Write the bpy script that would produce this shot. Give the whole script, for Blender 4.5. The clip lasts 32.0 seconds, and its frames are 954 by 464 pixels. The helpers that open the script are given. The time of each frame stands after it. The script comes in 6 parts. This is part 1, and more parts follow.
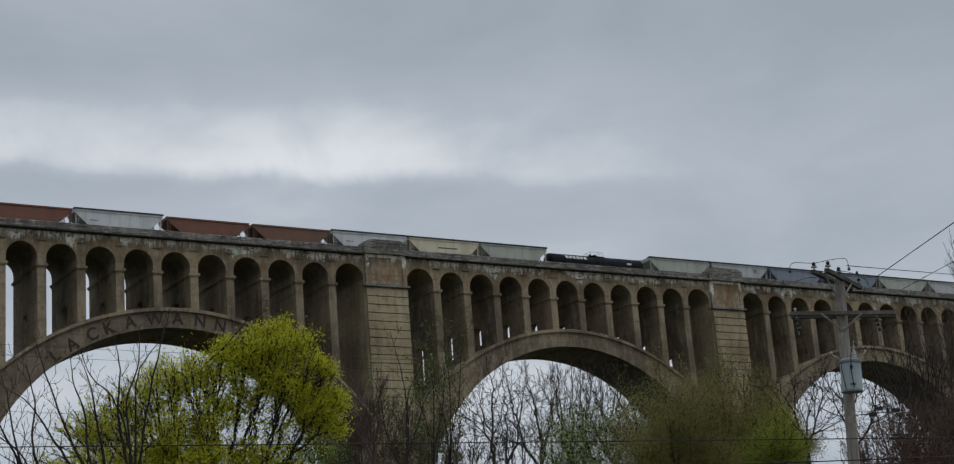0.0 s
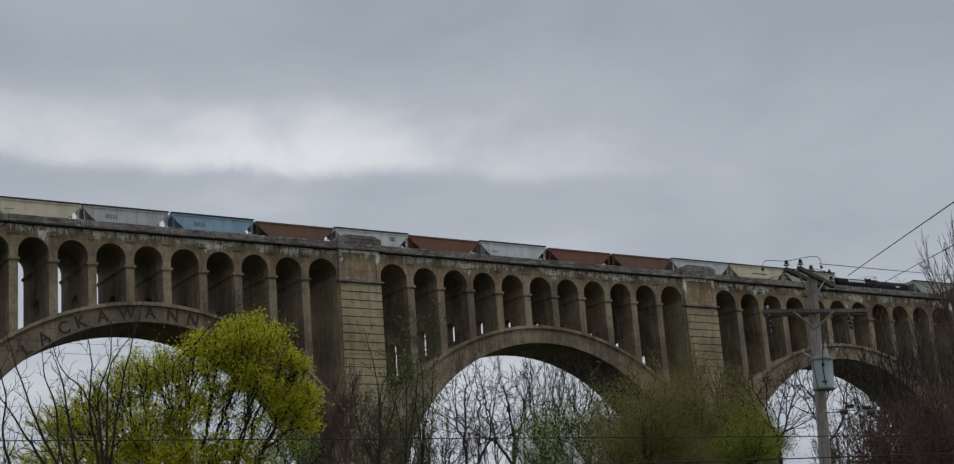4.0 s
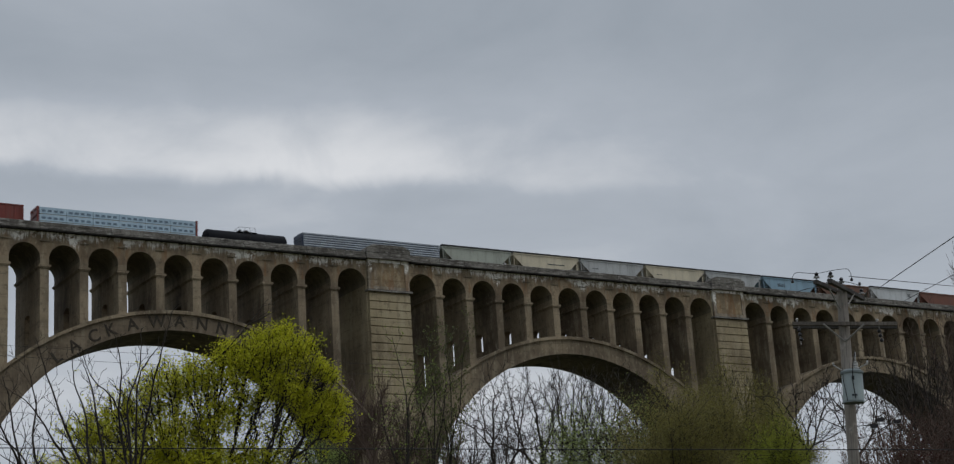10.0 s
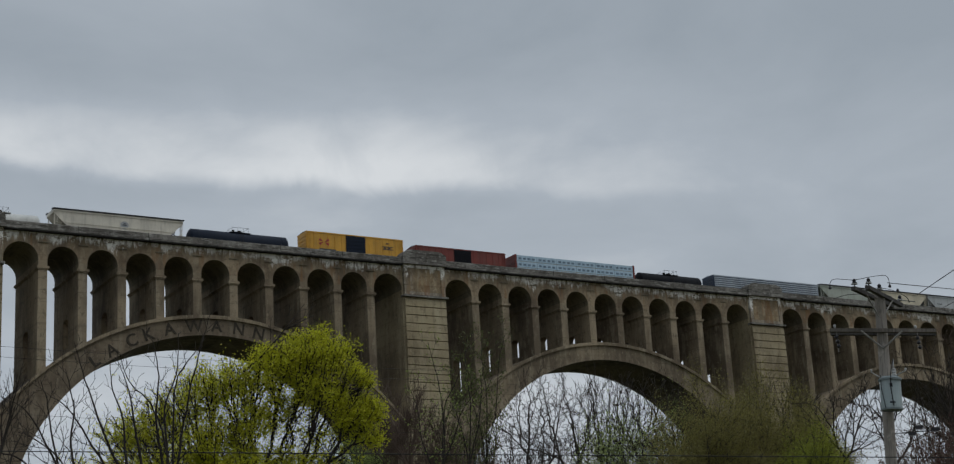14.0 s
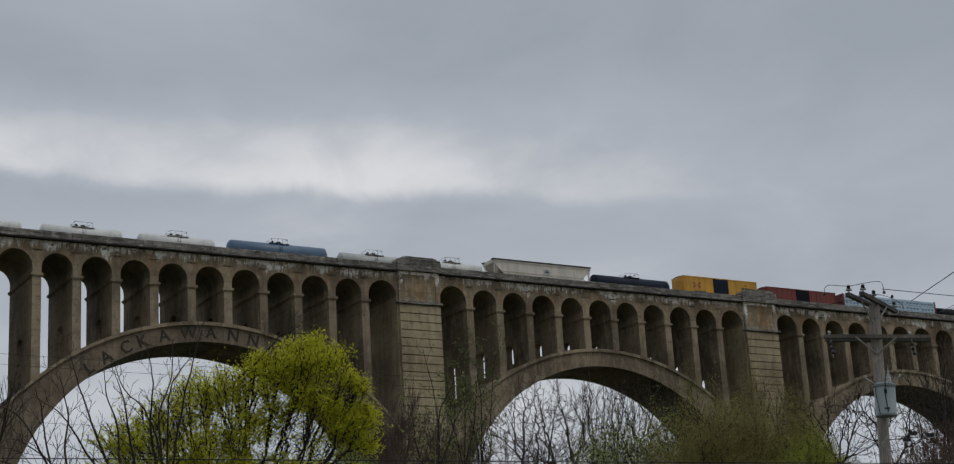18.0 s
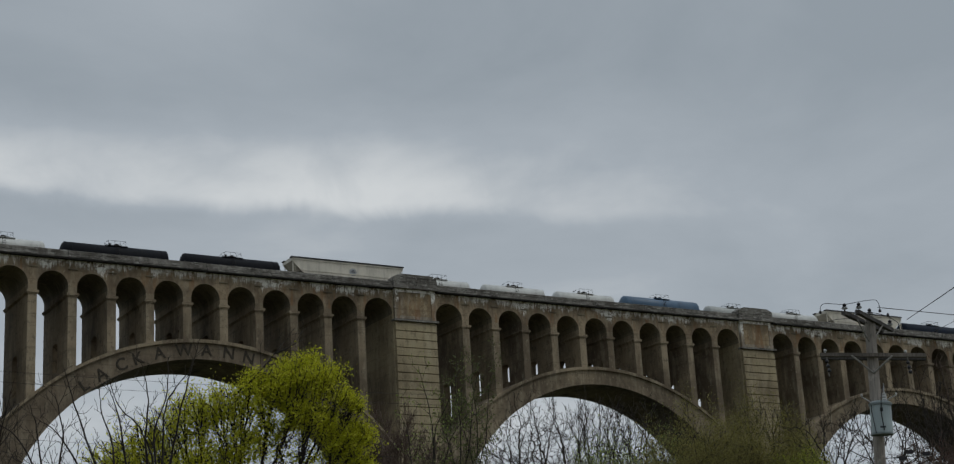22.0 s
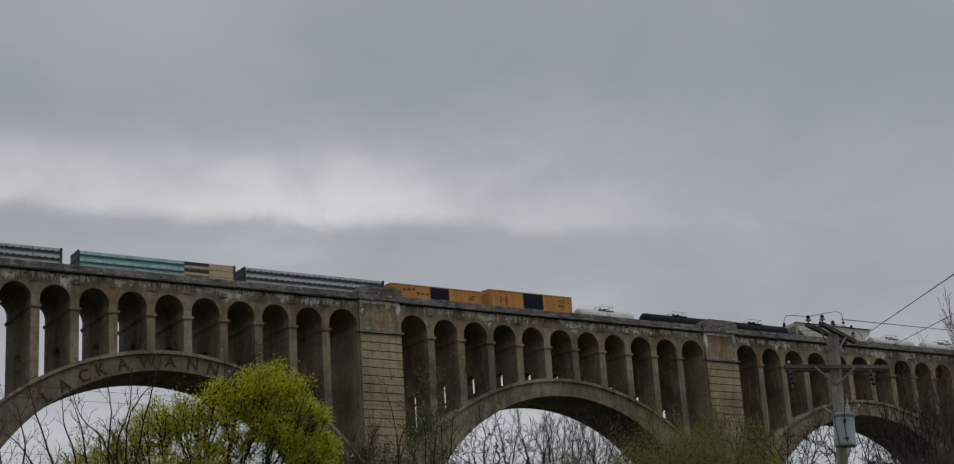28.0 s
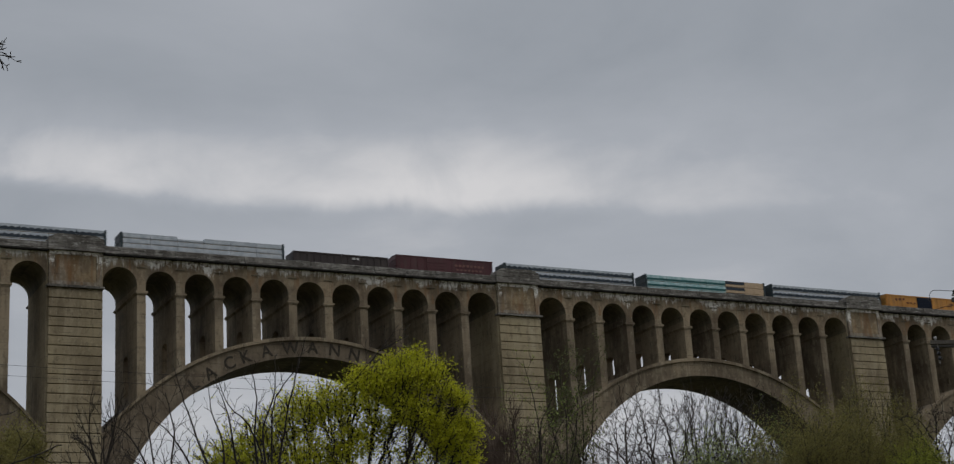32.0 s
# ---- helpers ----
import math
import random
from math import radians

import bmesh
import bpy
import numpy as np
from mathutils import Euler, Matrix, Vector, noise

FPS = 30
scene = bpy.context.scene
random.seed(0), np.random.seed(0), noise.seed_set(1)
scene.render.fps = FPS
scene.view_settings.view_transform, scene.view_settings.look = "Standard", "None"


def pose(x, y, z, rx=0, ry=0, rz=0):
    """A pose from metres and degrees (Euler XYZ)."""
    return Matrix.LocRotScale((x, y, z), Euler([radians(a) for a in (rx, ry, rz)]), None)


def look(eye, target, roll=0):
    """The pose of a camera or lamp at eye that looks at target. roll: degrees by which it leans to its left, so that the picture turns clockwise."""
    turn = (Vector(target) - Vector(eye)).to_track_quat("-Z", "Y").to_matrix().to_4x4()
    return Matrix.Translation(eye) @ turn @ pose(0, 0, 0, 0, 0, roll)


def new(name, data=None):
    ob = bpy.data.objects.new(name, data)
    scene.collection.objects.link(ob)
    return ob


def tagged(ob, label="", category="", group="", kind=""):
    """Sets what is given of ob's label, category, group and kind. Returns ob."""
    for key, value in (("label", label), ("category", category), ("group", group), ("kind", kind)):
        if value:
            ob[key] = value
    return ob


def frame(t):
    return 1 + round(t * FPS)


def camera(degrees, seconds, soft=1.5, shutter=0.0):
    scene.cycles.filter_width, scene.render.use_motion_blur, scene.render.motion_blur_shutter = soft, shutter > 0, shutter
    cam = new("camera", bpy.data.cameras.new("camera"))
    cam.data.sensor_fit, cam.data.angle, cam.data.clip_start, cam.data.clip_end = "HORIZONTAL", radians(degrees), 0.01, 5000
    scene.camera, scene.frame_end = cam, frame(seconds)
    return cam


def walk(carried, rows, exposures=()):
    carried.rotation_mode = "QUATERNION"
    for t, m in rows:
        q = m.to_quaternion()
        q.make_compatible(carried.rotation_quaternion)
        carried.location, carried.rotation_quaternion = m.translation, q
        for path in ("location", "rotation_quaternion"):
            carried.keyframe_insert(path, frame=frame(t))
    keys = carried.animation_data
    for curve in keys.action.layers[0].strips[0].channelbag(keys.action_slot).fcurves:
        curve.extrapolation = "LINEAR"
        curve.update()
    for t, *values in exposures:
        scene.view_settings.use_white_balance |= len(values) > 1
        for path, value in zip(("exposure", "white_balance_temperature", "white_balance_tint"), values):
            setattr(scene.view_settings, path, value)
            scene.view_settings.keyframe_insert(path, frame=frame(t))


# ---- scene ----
cam = camera(32.88, 32.0, soft=1.22, shutter=0.25)
# The viaduct runs along x with its near face in the plane y = 0; the camera is hand-held on the road below it.
EYE = (-78.58, -198.24, 1.60)
# seconds, yaw, pitch, roll
ROWS = [
    (0.0, -31.400, 15.437, 4.374),
    (0.5, -31.563, 15.457, 4.366),
    (1.0, -31.790, 15.296, 4.346),
    (1.5, -31.915, 15.176, 4.308),
    (2.0, -31.965, 15.276, 4.281),
    (2.5, -31.959, 15.324, 4.178),
    (3.0, -32.049, 15.302, 4.186),
    (3.5, -32.240, 15.233, 4.229),
    (5.5, -32.623, 15.414, 4.311),
    (6.0, -32.626, 15.666, 4.320),
    (6.5, -32.720, 15.692, 4.340),
    (7.0, -32.748, 15.674, 4.318),
    (7.5, -32.687, 15.746, 4.276),
    (8.0, -32.613, 15.734, 4.280),
    (8.5, -32.594, 15.628, 4.183),
    (9.0, -32.396, 15.600, 4.114),
    (9.5, -32.026, 15.632, 3.915),
    (10.0, -31.476, 15.657, 3.706),
    (10.5, -30.989, 15.685, 3.455),
    (11.0, -30.591, 15.643, 3.370),
    (11.5, -30.296, 15.724, 3.323),
    (12.0, -30.031, 15.832, 3.247),
    (12.5, -30.002, 15.907, 3.245),
    (13.0, -30.061, 15.970, 3.262),
    (13.5, -30.121, 15.947, 3.236),
    (14.0, -30.271, 15.928, 3.264),
    (14.5, -30.402, 16.020, 3.268),
    (16.5, -30.640, 16.087, 3.313),
    (17.0, -30.563, 16.112, 3.284),
    (17.5, -30.469, 16.169, 3.348),
    (18.0, -30.448, 16.145, 3.346),
    (18.5, -30.455, 16.178, 3.348),
    (19.0, -30.399, 16.284, 3.274),
    (19.5, -30.363, 16.536, 3.172),
    (20.0, -30.333, 16.653, 3.197),
    (20.5, -30.383, 16.821, 3.190),
    (21.0, -30.388, 16.863, 3.187),
    (21.5, -30.453, 16.828, 3.202),
    (22.0, -30.609, 16.766, 3.302),
    (22.5, -30.668, 16.658, 3.211),
    (23.0, -30.788, 16.568, 3.270),
    (23.5, -30.882, 16.562, 3.292),
    (24.0, -30.833, 16.623, 3.350),
    (24.5, -30.868, 16.653, 3.355),
    (25.0, -30.828, 16.717, 3.378),
    (25.5, -30.817, 16.797, 3.283),
    (27.5, -31.664, 17.149, 3.472),
    (28.0, -31.828, 17.096, 3.521),
    (28.5, -31.926, 16.961, 3.517),
    (29.0, -31.888, 16.798, 3.534),
    (29.5, -31.871, 16.492, 3.487),
    (30.0, -31.808, 16.318, 3.519),
    (30.5, -31.031, 16.387, 3.253),
    (31.0, -29.378, 16.608, 2.836),
    (31.5, -27.997, 16.803, 3.344),
    (32.0, -26.808, 16.776, 3.393),
]
# seconds, stops, kelvin, tint: the picture darkens and warms a little on the way
EXPOSURES = [(0.0, 0.12, 6440, 9), (1.0, 0.07, 6480, 10), (2.0, 0.16, 6540, 11), (3.5, 0.13, 6560, 11), (6.0, 0.0, 6480, 7), (8.0, 0.0, 6440, 6), (10.0, 0.03, 6560, 10), (12.0, 0.03, 6530, 10), (14.0, 0.01, 6500, 8), (17.0, 0.02, 6650, 11), (19.5, 0.04, 6640, 10), (20.2, 0.02, 6620, 9), (21.0, -0.09, 6560, 5), (22.0, -0.09, 6560, 7), (24.0, -0.07, 6740, 11), (28.0, -0.10, 6780, 12), (30.0, -0.10, 6780, 12), (31.0, -0.10, 6740, 10), (32.0, -0.10, 6800, 12)]
walk(cam, [(t, pose(*EYE, 90 + pitch, roll, yaw)) for t, yaw, pitch, roll in ROWS], EXPOSURES)

# ---- world, sun ----
ZI = 56.63            # height of the arcade's impost line over the road
RAIL = ZI + 5.3
SPEED = 17.13         # the train, metres a second

world = bpy.data.worlds.new("overcast_sky")
scene.world = world
world.use_nodes = True
wt = world.node_tree
wt.nodes.clear()


def wn(kind, **props):
    n = wt.nodes.new(kind)
    for k, v in props.items():
        n.inputs[k].default_value = v
    return n


w_out = wt.nodes.new("ShaderNodeOutputWorld")
w_bg = wn("ShaderNodeBackground", Strength=0.1)
w_sky = wt.nodes.new("ShaderNodeTexSky")
w_sky.sky_type = "NISHITA"
w_sky.sun_disc = False
w_sky.sun_elevation = radians(48)
w_sky.sun_rotation = radians(144)
w_co = wt.nodes.new("ShaderNodeTexCoord")
w_sep = wt.nodes.new("ShaderNodeSeparateXYZ")
wt.links.new(w_co.outputs["Generated"], w_sep.inputs[0])


def wmath(op, a, b=None):
    n = wt.nodes.new("ShaderNodeMath")
    n.operation = op
    for i, v in enumerate((a, b)):
        if v is None:
            continue
        if isinstance(v, (int, float)):
            n.inputs[i].default_value = v
        else:
            wt.links.new(v, n.inputs[i])
    return n.outputs[0]


# the cloud layer lies on a plane overhead: its patterns flatten into bands towards the horizon
w_h = wmath("ADD", wmath("MAXIMUM", w_sep.outputs[2], 0.0), 0.16)
w_com = wt.nodes.new("ShaderNodeCombineXYZ")
wt.links.new(wmath("DIVIDE", w_sep.outputs[0], w_h), w_com.inputs[0])
wt.links.new(wmath("DIVIDE", w_sep.outputs[1], w_h), w_com.inputs[1])
w_map = wt.nodes.new("ShaderNodeMapping")
w_map.inputs["Location"].default_value = (1.7, 0.4, 0)
wt.links.new(w_com.outputs[0], w_map.inputs[0])
w_big = wn("ShaderNodeTexNoise", Scale=0.55, Detail=3.0, Roughness=0.5, Distortion=0.6)
w_small = wn("ShaderNodeTexNoise", Scale=2.2, Detail=6.0, Roughness=0.55, Distortion=0.4)
wt.links.new(w_map.outputs[0], w_big.inputs["Vector"])
wt.links.new(w_map.outputs[0], w_small.inputs["Vector"])
# a long brighter break in the cloud, soft above and firmer below, that thins out to the right
w_elev = wmath("MULTIPLY", wmath("ARCSINE", w_sep.outputs[2]), 57.2958)
w_az = wmath("MULTIPLY", wmath("ARCTAN2", w_sep.outputs[0], w_sep.outputs[1]), 57.2958)


def wramp(v, lo, hi, a, b):
    n = wt.nodes.new("ShaderNodeMapRange")
    n.interpolation_type = "SMOOTHSTEP"
    wt.links.new(v, n.inputs[0])
    for i, x in enumerate((lo, hi, a, b)):
        n.inputs[i + 1].default_value = x
    return n.outputs[0]


w_warp = wn("ShaderNodeTexNoise", Scale=4.5, Detail=5.0, Roughness=0.45)
wt.links.new(w_co.outputs["Generated"], w_warp.inputs["Vector"])
w_e2 = wmath("ADD", w_elev, wmath("MULTIPLY", wmath("SUBTRACT", w_warp.outputs[0], 0.5), 2.4))
w_e2 = wmath("ADD", w_e2, wmath("MULTIPLY", wmath("SUBTRACT", w_az, 20.0), 0.075))
w_curl = wn("ShaderNodeTexNoise", Scale=16.0, Detail=4.0, Roughness=0.55, Distortion=0.8)
wt.links.new(w_co.outputs["Generated"], w_curl.inputs["Vector"])
w_e2 = wmath("ADD", w_e2, wmath("MULTIPLY", wmath("SUBTRACT", w_curl.outputs[0], 0.5), 1.1))
w_break = wmath("MULTIPLY", wramp(w_e2, 17.8, 18.6, 0.0, 1.0), wramp(w_e2, 18.7, 22.0, 1.0, 0.0))
w_side = wmath("MULTIPLY", wramp(w_az, 26.0, 44.0, 1.0, 0.12), wramp(w_az, -25.0, 0.0, 0.0, 1.0))
w_tuft = wn("ShaderNodeTexNoise", Scale=11.0, Detail=5.0, Roughness=0.6, Distortion=0.5)
wt.links.new(w_co.outputs["Generated"], w_tuft.inputs["Vector"])
w_break = wmath("MULTIPLY", wmath("MULTIPLY", w_break, w_side), wramp(w_tuft.outputs[0], 0.30, 0.68, 0.70, 1.20))
w_under = wmath("MULTIPLY", wmath("MULTIPLY", wramp(w_e2, 14.0, 16.8, 0.0, 1.0), wramp(w_e2, 17.5, 18.3, 1.0, 0.0)), w_side)
w_mix = wmath("ADD", wmath("MULTIPLY", w_big.outputs[0], 0.58), wmath("MULTIPLY", w_small.outputs[0], 0.42))
w_mix = wmath("ADD", w_mix, wmath("MULTIPLY", w_break, 0.225))
w_mix = wmath("SUBTRACT", w_mix, wmath("MULTIPLY", w_under, 0.03))
w_mix = wmath("ADD", w_mix, wramp(w_elev, 15.0, 24.0, 0.04, -0.04))
w_mix = wmath("ADD", w_mix, wramp(w_az, 28.0, 48.0, 0.0, -0.05))
w_ramp = wt.nodes.new("ShaderNodeValToRGB")
cr = w_ramp.color_ramp
cr.elements[0].position, cr.elements[0].color = 0.32, (3.05, 3.45, 3.95, 1)
cr.elements[1].position, cr.elements[1].color = 0.74, (6.6, 6.8, 7.1, 1)
e = cr.elements.new(0.50)
e.color = (3.95, 4.35, 4.9, 1)
wt.links.new(w_mix, w_ramp.inputs[0])
w_cov = wt.nodes.new("ShaderNodeMix")
w_cov.data_type = "RGBA"
w_cov.inputs[0].default_value = 0.97
wt.links.new(w_sky.outputs[0], w_cov.inputs[6])
wt.links.new(w_ramp.outputs[0], w_cov.inputs[7])
# an overcast sky is brighter overhead than at the horizon
w_lift = wt.nodes.new("ShaderNodeMix")
w_lift.data_type, w_lift.blend_type = "RGBA", "MULTIPLY"
w_lift.inputs[0].default_value = 1.0
w_grey = wt.nodes.new("ShaderNodeCombineXYZ")
w_zen = wmath("MULTIPLY", wramp(w_elev, 25.0, 75.0, 1.0, 2.2), wramp(w_elev, -2.0, 7.0, 0.55, 1.0))
for i in range(3):
    wt.links.new(w_zen, w_grey.inputs[i])
wt.links.new(w_cov.outputs[2], w_lift.inputs[6])
wt.links.new(w_grey.outputs[0], w_lift.inputs[7])
wt.links.new(w_lift.outputs[2], w_bg.inputs[0])
wt.links.new(w_bg.outputs[0], w_out.inputs[0])

sun = new("sun", bpy.data.lights.new("sun", "SUN"))
sun.data.energy, sun.data.angle, sun.data.color = 0.6, radians(25), (1.0, 0.97, 0.92)
sun.matrix_world = look((0, 0, 200), (-70, 95, 0))

# ---- materials ----


class Mat:
    """A node material with a principled shader; small helpers to lay noise over it."""

    def __init__(self, name, rough=0.8, metal=0.0):
        self.m = bpy.data.materials.new(name)
        self.m.use_nodes = True
        self.t = self.m.node_tree
        self.b = self.t.nodes["Principled BSDF"]
        self.b.inputs["Roughness"].default_value = rough
        self.b.inputs["Metallic"].default_value = metal
        self.b.inputs["Specular IOR Level"].default_value = 0.3

    def node(self, kind):
        return self.t.nodes.new(kind)

    def put(self, sock, v):
        if isinstance(v, bpy.types.NodeSocket):
            self.t.links.new(v, sock)
        elif isinstance(v, tuple) and len(v) == 3 and sock.type == "RGBA":
            sock.default_value = (*v, 1)
        else:
            sock.default_value = v

    def world_co(self):
        return self.node("ShaderNodeNewGeometry").outputs["Position"]

    def own_co(self):
        return self.node("ShaderNodeTexCoord").outputs["Object"]

    def chance(self):
        return self.node("ShaderNodeObjectInfo").outputs["Random"]

    def island(self):
        return self.node("ShaderNodeNewGeometry").outputs["Random Per Island"]

    def noise(self, co, scale, detail=4.0, stretch=(1, 1, 1), rough=0.55):
        mp = self.node("ShaderNodeMapping")
        mp.inputs["Scale"].default_value = stretch
        self.put(mp.inputs[0], co)
        n = self.node("ShaderNodeTexNoise")
        n.inputs["Scale"].default_value = scale
        n.inputs["Detail"].default_value = detail
        n.inputs["Roughness"].default_value = rough
        self.put(n.inputs["Vector"], mp.outputs[0])
        return n.outputs[0]

    def span(self, v, lo, hi, a=0.0, b=1.0):
        n = self.node("ShaderNodeMapRange")
        for i, x in enumerate((v, lo, hi, a, b)):
            self.put(n.inputs[i], x)
        return n.outputs[0]

    def math(self, op, a, b=0.0):
        n = self.node("ShaderNodeMath")
        n.operation = op
        self.put(n.inputs[0], a)
        self.put(n.inputs[1], b)
        return n.outputs[0]

    def mix(self, f, a, b, blend="MIX"):
        n = self.node("ShaderNodeMix")
        n.data_type, n.blend_type = "RGBA", blend
        self.put(n.inputs[0], f)
        self.put(n.inputs[6], a)
        self.put(n.inputs[7], b)
        return n.outputs[2]

    def height(self, co):
        s = self.node("ShaderNodeSeparateXYZ")
        self.put(s.inputs[0], co)
        return s.outputs[2]

    def colour(self, c):
        self.put(self.b.inputs["Base Color"], c)
        return self

    def bump(self, h, strength=0.3, distance=0.05):
        n = self.node("ShaderNodeBump")
        n.inputs["Strength"].default_value = strength
        n.inputs["Distance"].default_value = distance
        self.put(n.inputs["Height"], h)
        self.t.links.new(n.outputs[0], self.b.inputs["Normal"])
        return self


def concrete(name, base, dark, pale, streaks=0.0, layers=False):
    k = Mat(name, 0.92)
    co = k.world_co()
    c = k.mix(k.span(k.noise(co, 0.11, 5.0), 0.40, 0.60), base, dark)
    c = k.mix(k.math("MULTIPLY", k.span(k.noise(co, 0.9, 5.0, (1, 1, 0.25)), 0.5, 0.72), 0.6), c, pale)
    # rain runs: narrow, tall dark streaks
    run = k.span(k.noise(co, 1.0, 4.0, (1.5, 1.5, 0.09)), 0.52, 0.74)
    c = k.mix(k.math("MULTIPLY", run, 0.68), c, dark)
    # spalls and weathered blotches, a hand to an arm across, and the lift lines of the pours
    c = k.mix(k.math("MULTIPLY", k.span(k.noise(co, 1.5, 6.0, (1, 1, 0.7), 0.75), 0.53, 0.63), 0.55), c, tuple(v * 0.55 for v in dark))
    c = k.mix(k.math("MULTIPLY", k.span(k.noise(co, 2.3, 5.0, (1, 1, 0.5), 0.7), 0.58, 0.66), 0.5), c, pale)
    c = k.mix(k.math("MULTIPLY", k.span(k.noise(co, 1.0, 2.0, (0.02, 0.02, 1.6)), 0.60, 0.70), 0.35), c, dark)
    wavy = k.math("ADD", k.height(co), k.math("MULTIPLY", k.noise(co, 0.4, 3.0), 0.16))
    lift = k.span(k.math("ABSOLUTE", k.math("SUBTRACT", k.math("MODULO", wavy, 1.52), 0.76)), 0.0, 0.055, 1.0, 0.0)
    worn = k.span(k.noise(co, 0.45, 4.0), 0.44, 0.60)
    c = k.mix(k.math("MULTIPLY", k.math("MULTIPLY", lift, worn), 0.75), c, tuple(v * 0.45 for v in dark))
    grain = k.noise(co, 9.0, 3.0)
    c = k.mix(k.span(grain, 0.3, 0.7, 0.0, 0.2), c, (0.06, 0.052, 0.04))
    if layers:
        # a spalled, weather-beaten top course: level cracks, lichen and pale scars
        c = k.mix(k.math("MULTIPLY", k.span(k.noise(co, 1.0, 6.0, (0.35, 0.35, 5.0), 0.7), 0.50, 0.60), 0.8), c, (0.035, 0.031, 0.026))
        c = k.mix(k.math("MULTIPLY", k.span(k.noise(co, 1.4, 6.0, (0.6, 0.6, 2.5), 0.75), 0.54, 0.64), 0.75), c, (0.40, 0.39, 0.36))
    if streaks:
        # brown grime below the cornice, and over it lime that has leached out in patches of drips of uneven length
        z = k.height(co)
        grime = k.span(k.noise(co, 0.55, 6.0, (1.0, 1.0, 0.6), 0.7), 0.46, 0.58)
        c = k.mix(k.math("MULTIPLY", grime, 0.50), c, (0.088, 0.062, 0.044))
        rust = k.span(k.noise(co, 0.8, 4.0, (1.6, 1.6, 0.2)), 0.54, 0.66)
        c = k.mix(k.math("MULTIPLY", rust, 0.6), c, (0.215, 0.112, 0.050))
        drip = k.math("MULTIPLY", k.noise(co, 1.0, 5.0, (1.7, 1.7, 0.05), 0.8), 4.4)
        patch = k.math("MULTIPLY", k.noise(co, 0.17, 5.0, (1, 1, 0.0), 0.65), 8.0)
        wet = k.span(k.math("ADD", z, k.math("ADD", drip, patch)), ZI + streaks + 5.5, ZI + streaks + 6.1)
        fade = k.span(k.noise(co, 1.0, 6.0, (0.9, 0.9, 1.3), 0.8), 0.44, 0.50)
        thread = k.span(k.noise(co, 1.0, 3.0, (3.0, 3.0, 0.3), 0.6), 0.33, 0.44)
        c = k.mix(k.math("MULTIPLY", k.math("MULTIPLY", wet, fade), k.math("MULTIPLY", thread, 0.95)), c, (0.80, 0.77, 0.71))
    k.colour(c)
    return k.bump(k.noise(co, 3.0, 6.0), 0.35, 0.04).m


CONCRETE = concrete("weathered_concrete", (0.330, 0.262, 0.176), (0.138, 0.106, 0.072), (0.45, 0.385, 0.275))
FASCIA = concrete("fascia_concrete", (0.375, 0.290, 0.190), (0.165, 0.122, 0.077), (0.42, 0.36, 0.26), 4.50)
PANEL = concrete("panel_frame_concrete", (0.340, 0.290, 0.215), (0.170, 0.135, 0.095), (0.58, 0.55, 0.49), 3.6)
FIELD = concrete("stained_panel_concrete", (0.350, 0.270, 0.165), (0.190, 0.120, 0.062), (0.52, 0.46, 0.36), 5.3)
PIER = concrete("pier_concrete", (0.395, 0.326, 0.205), (0.205, 0.160, 0.100), (0.47, 0.405, 0.28))
PARAPET = concrete("parapet_concrete", (0.215, 0.200, 0.178), (0.090, 0.081, 0.070), (0.40, 0.385, 0.35), 0.0, True)
RING_DARK = concrete("grimy_ring_concrete", (0.215, 0.168, 0.116), (0.100, 0.076, 0.053), (0.32, 0.27, 0.20))
# blotchy stains, and the arch undersides' shade put into the colour
SOFFIT = concrete("stained_shaded_soffit_concrete", (0.130, 0.105, 0.078), (0.040, 0.033, 0.027), (0.20, 0.17, 0.13))
# darker mix for the drip ledges and for the shade painted inside the vaults
DARK_CONCRETE = concrete("dark_concrete", (0.225, 0.190, 0.130), (0.110, 0.092, 0.066), (0.30, 0.26, 0.19))


def paint(name, c, rough=0.5, dirt=0.5, metal=0.0, gloss=0.3):
    """Old vehicle paint: faded patches, grime that runs down, a little rust."""
    k = Mat(name, rough, metal)
    k.b.inputs["Specular IOR Level"].default_value = gloss
    co = k.own_co()
    c2 = tuple(v * 0.74 + 0.004 for v in c)
    col = k.mix(k.span(k.noise(co, 0.5, 4.0), 0.35, 0.7), c, c2)
    run = k.span(k.noise(co, 1.0, 5.0, (3.0, 3.0, 0.35)), 0.5, 0.75)
    col = k.mix(k.math("MULTIPLY", run, dirt), col, (0.085, 0.072, 0.058))
    col = k.mix(k.math("MULTIPLY", k.span(k.noise(co, 6.0, 4.0), 0.62, 0.72), dirt * 0.6), col, (0.10, 0.05, 0.028))
    k.colour(col)
    return k.bump(k.noise(co, 4.0, 3.0), 0.1, 0.02).m


def bark(name, c, d):
    k = Mat(name, 0.95)
    co = k.world_co()
    k.colour(k.mix(k.noise(co, 5.0, 4.0, (1, 1, 0.3)), c, d))
    return k.bump(k.noise(co, 18.0, 3.0, (1, 1, 0.2)), 0.4, 0.02).m


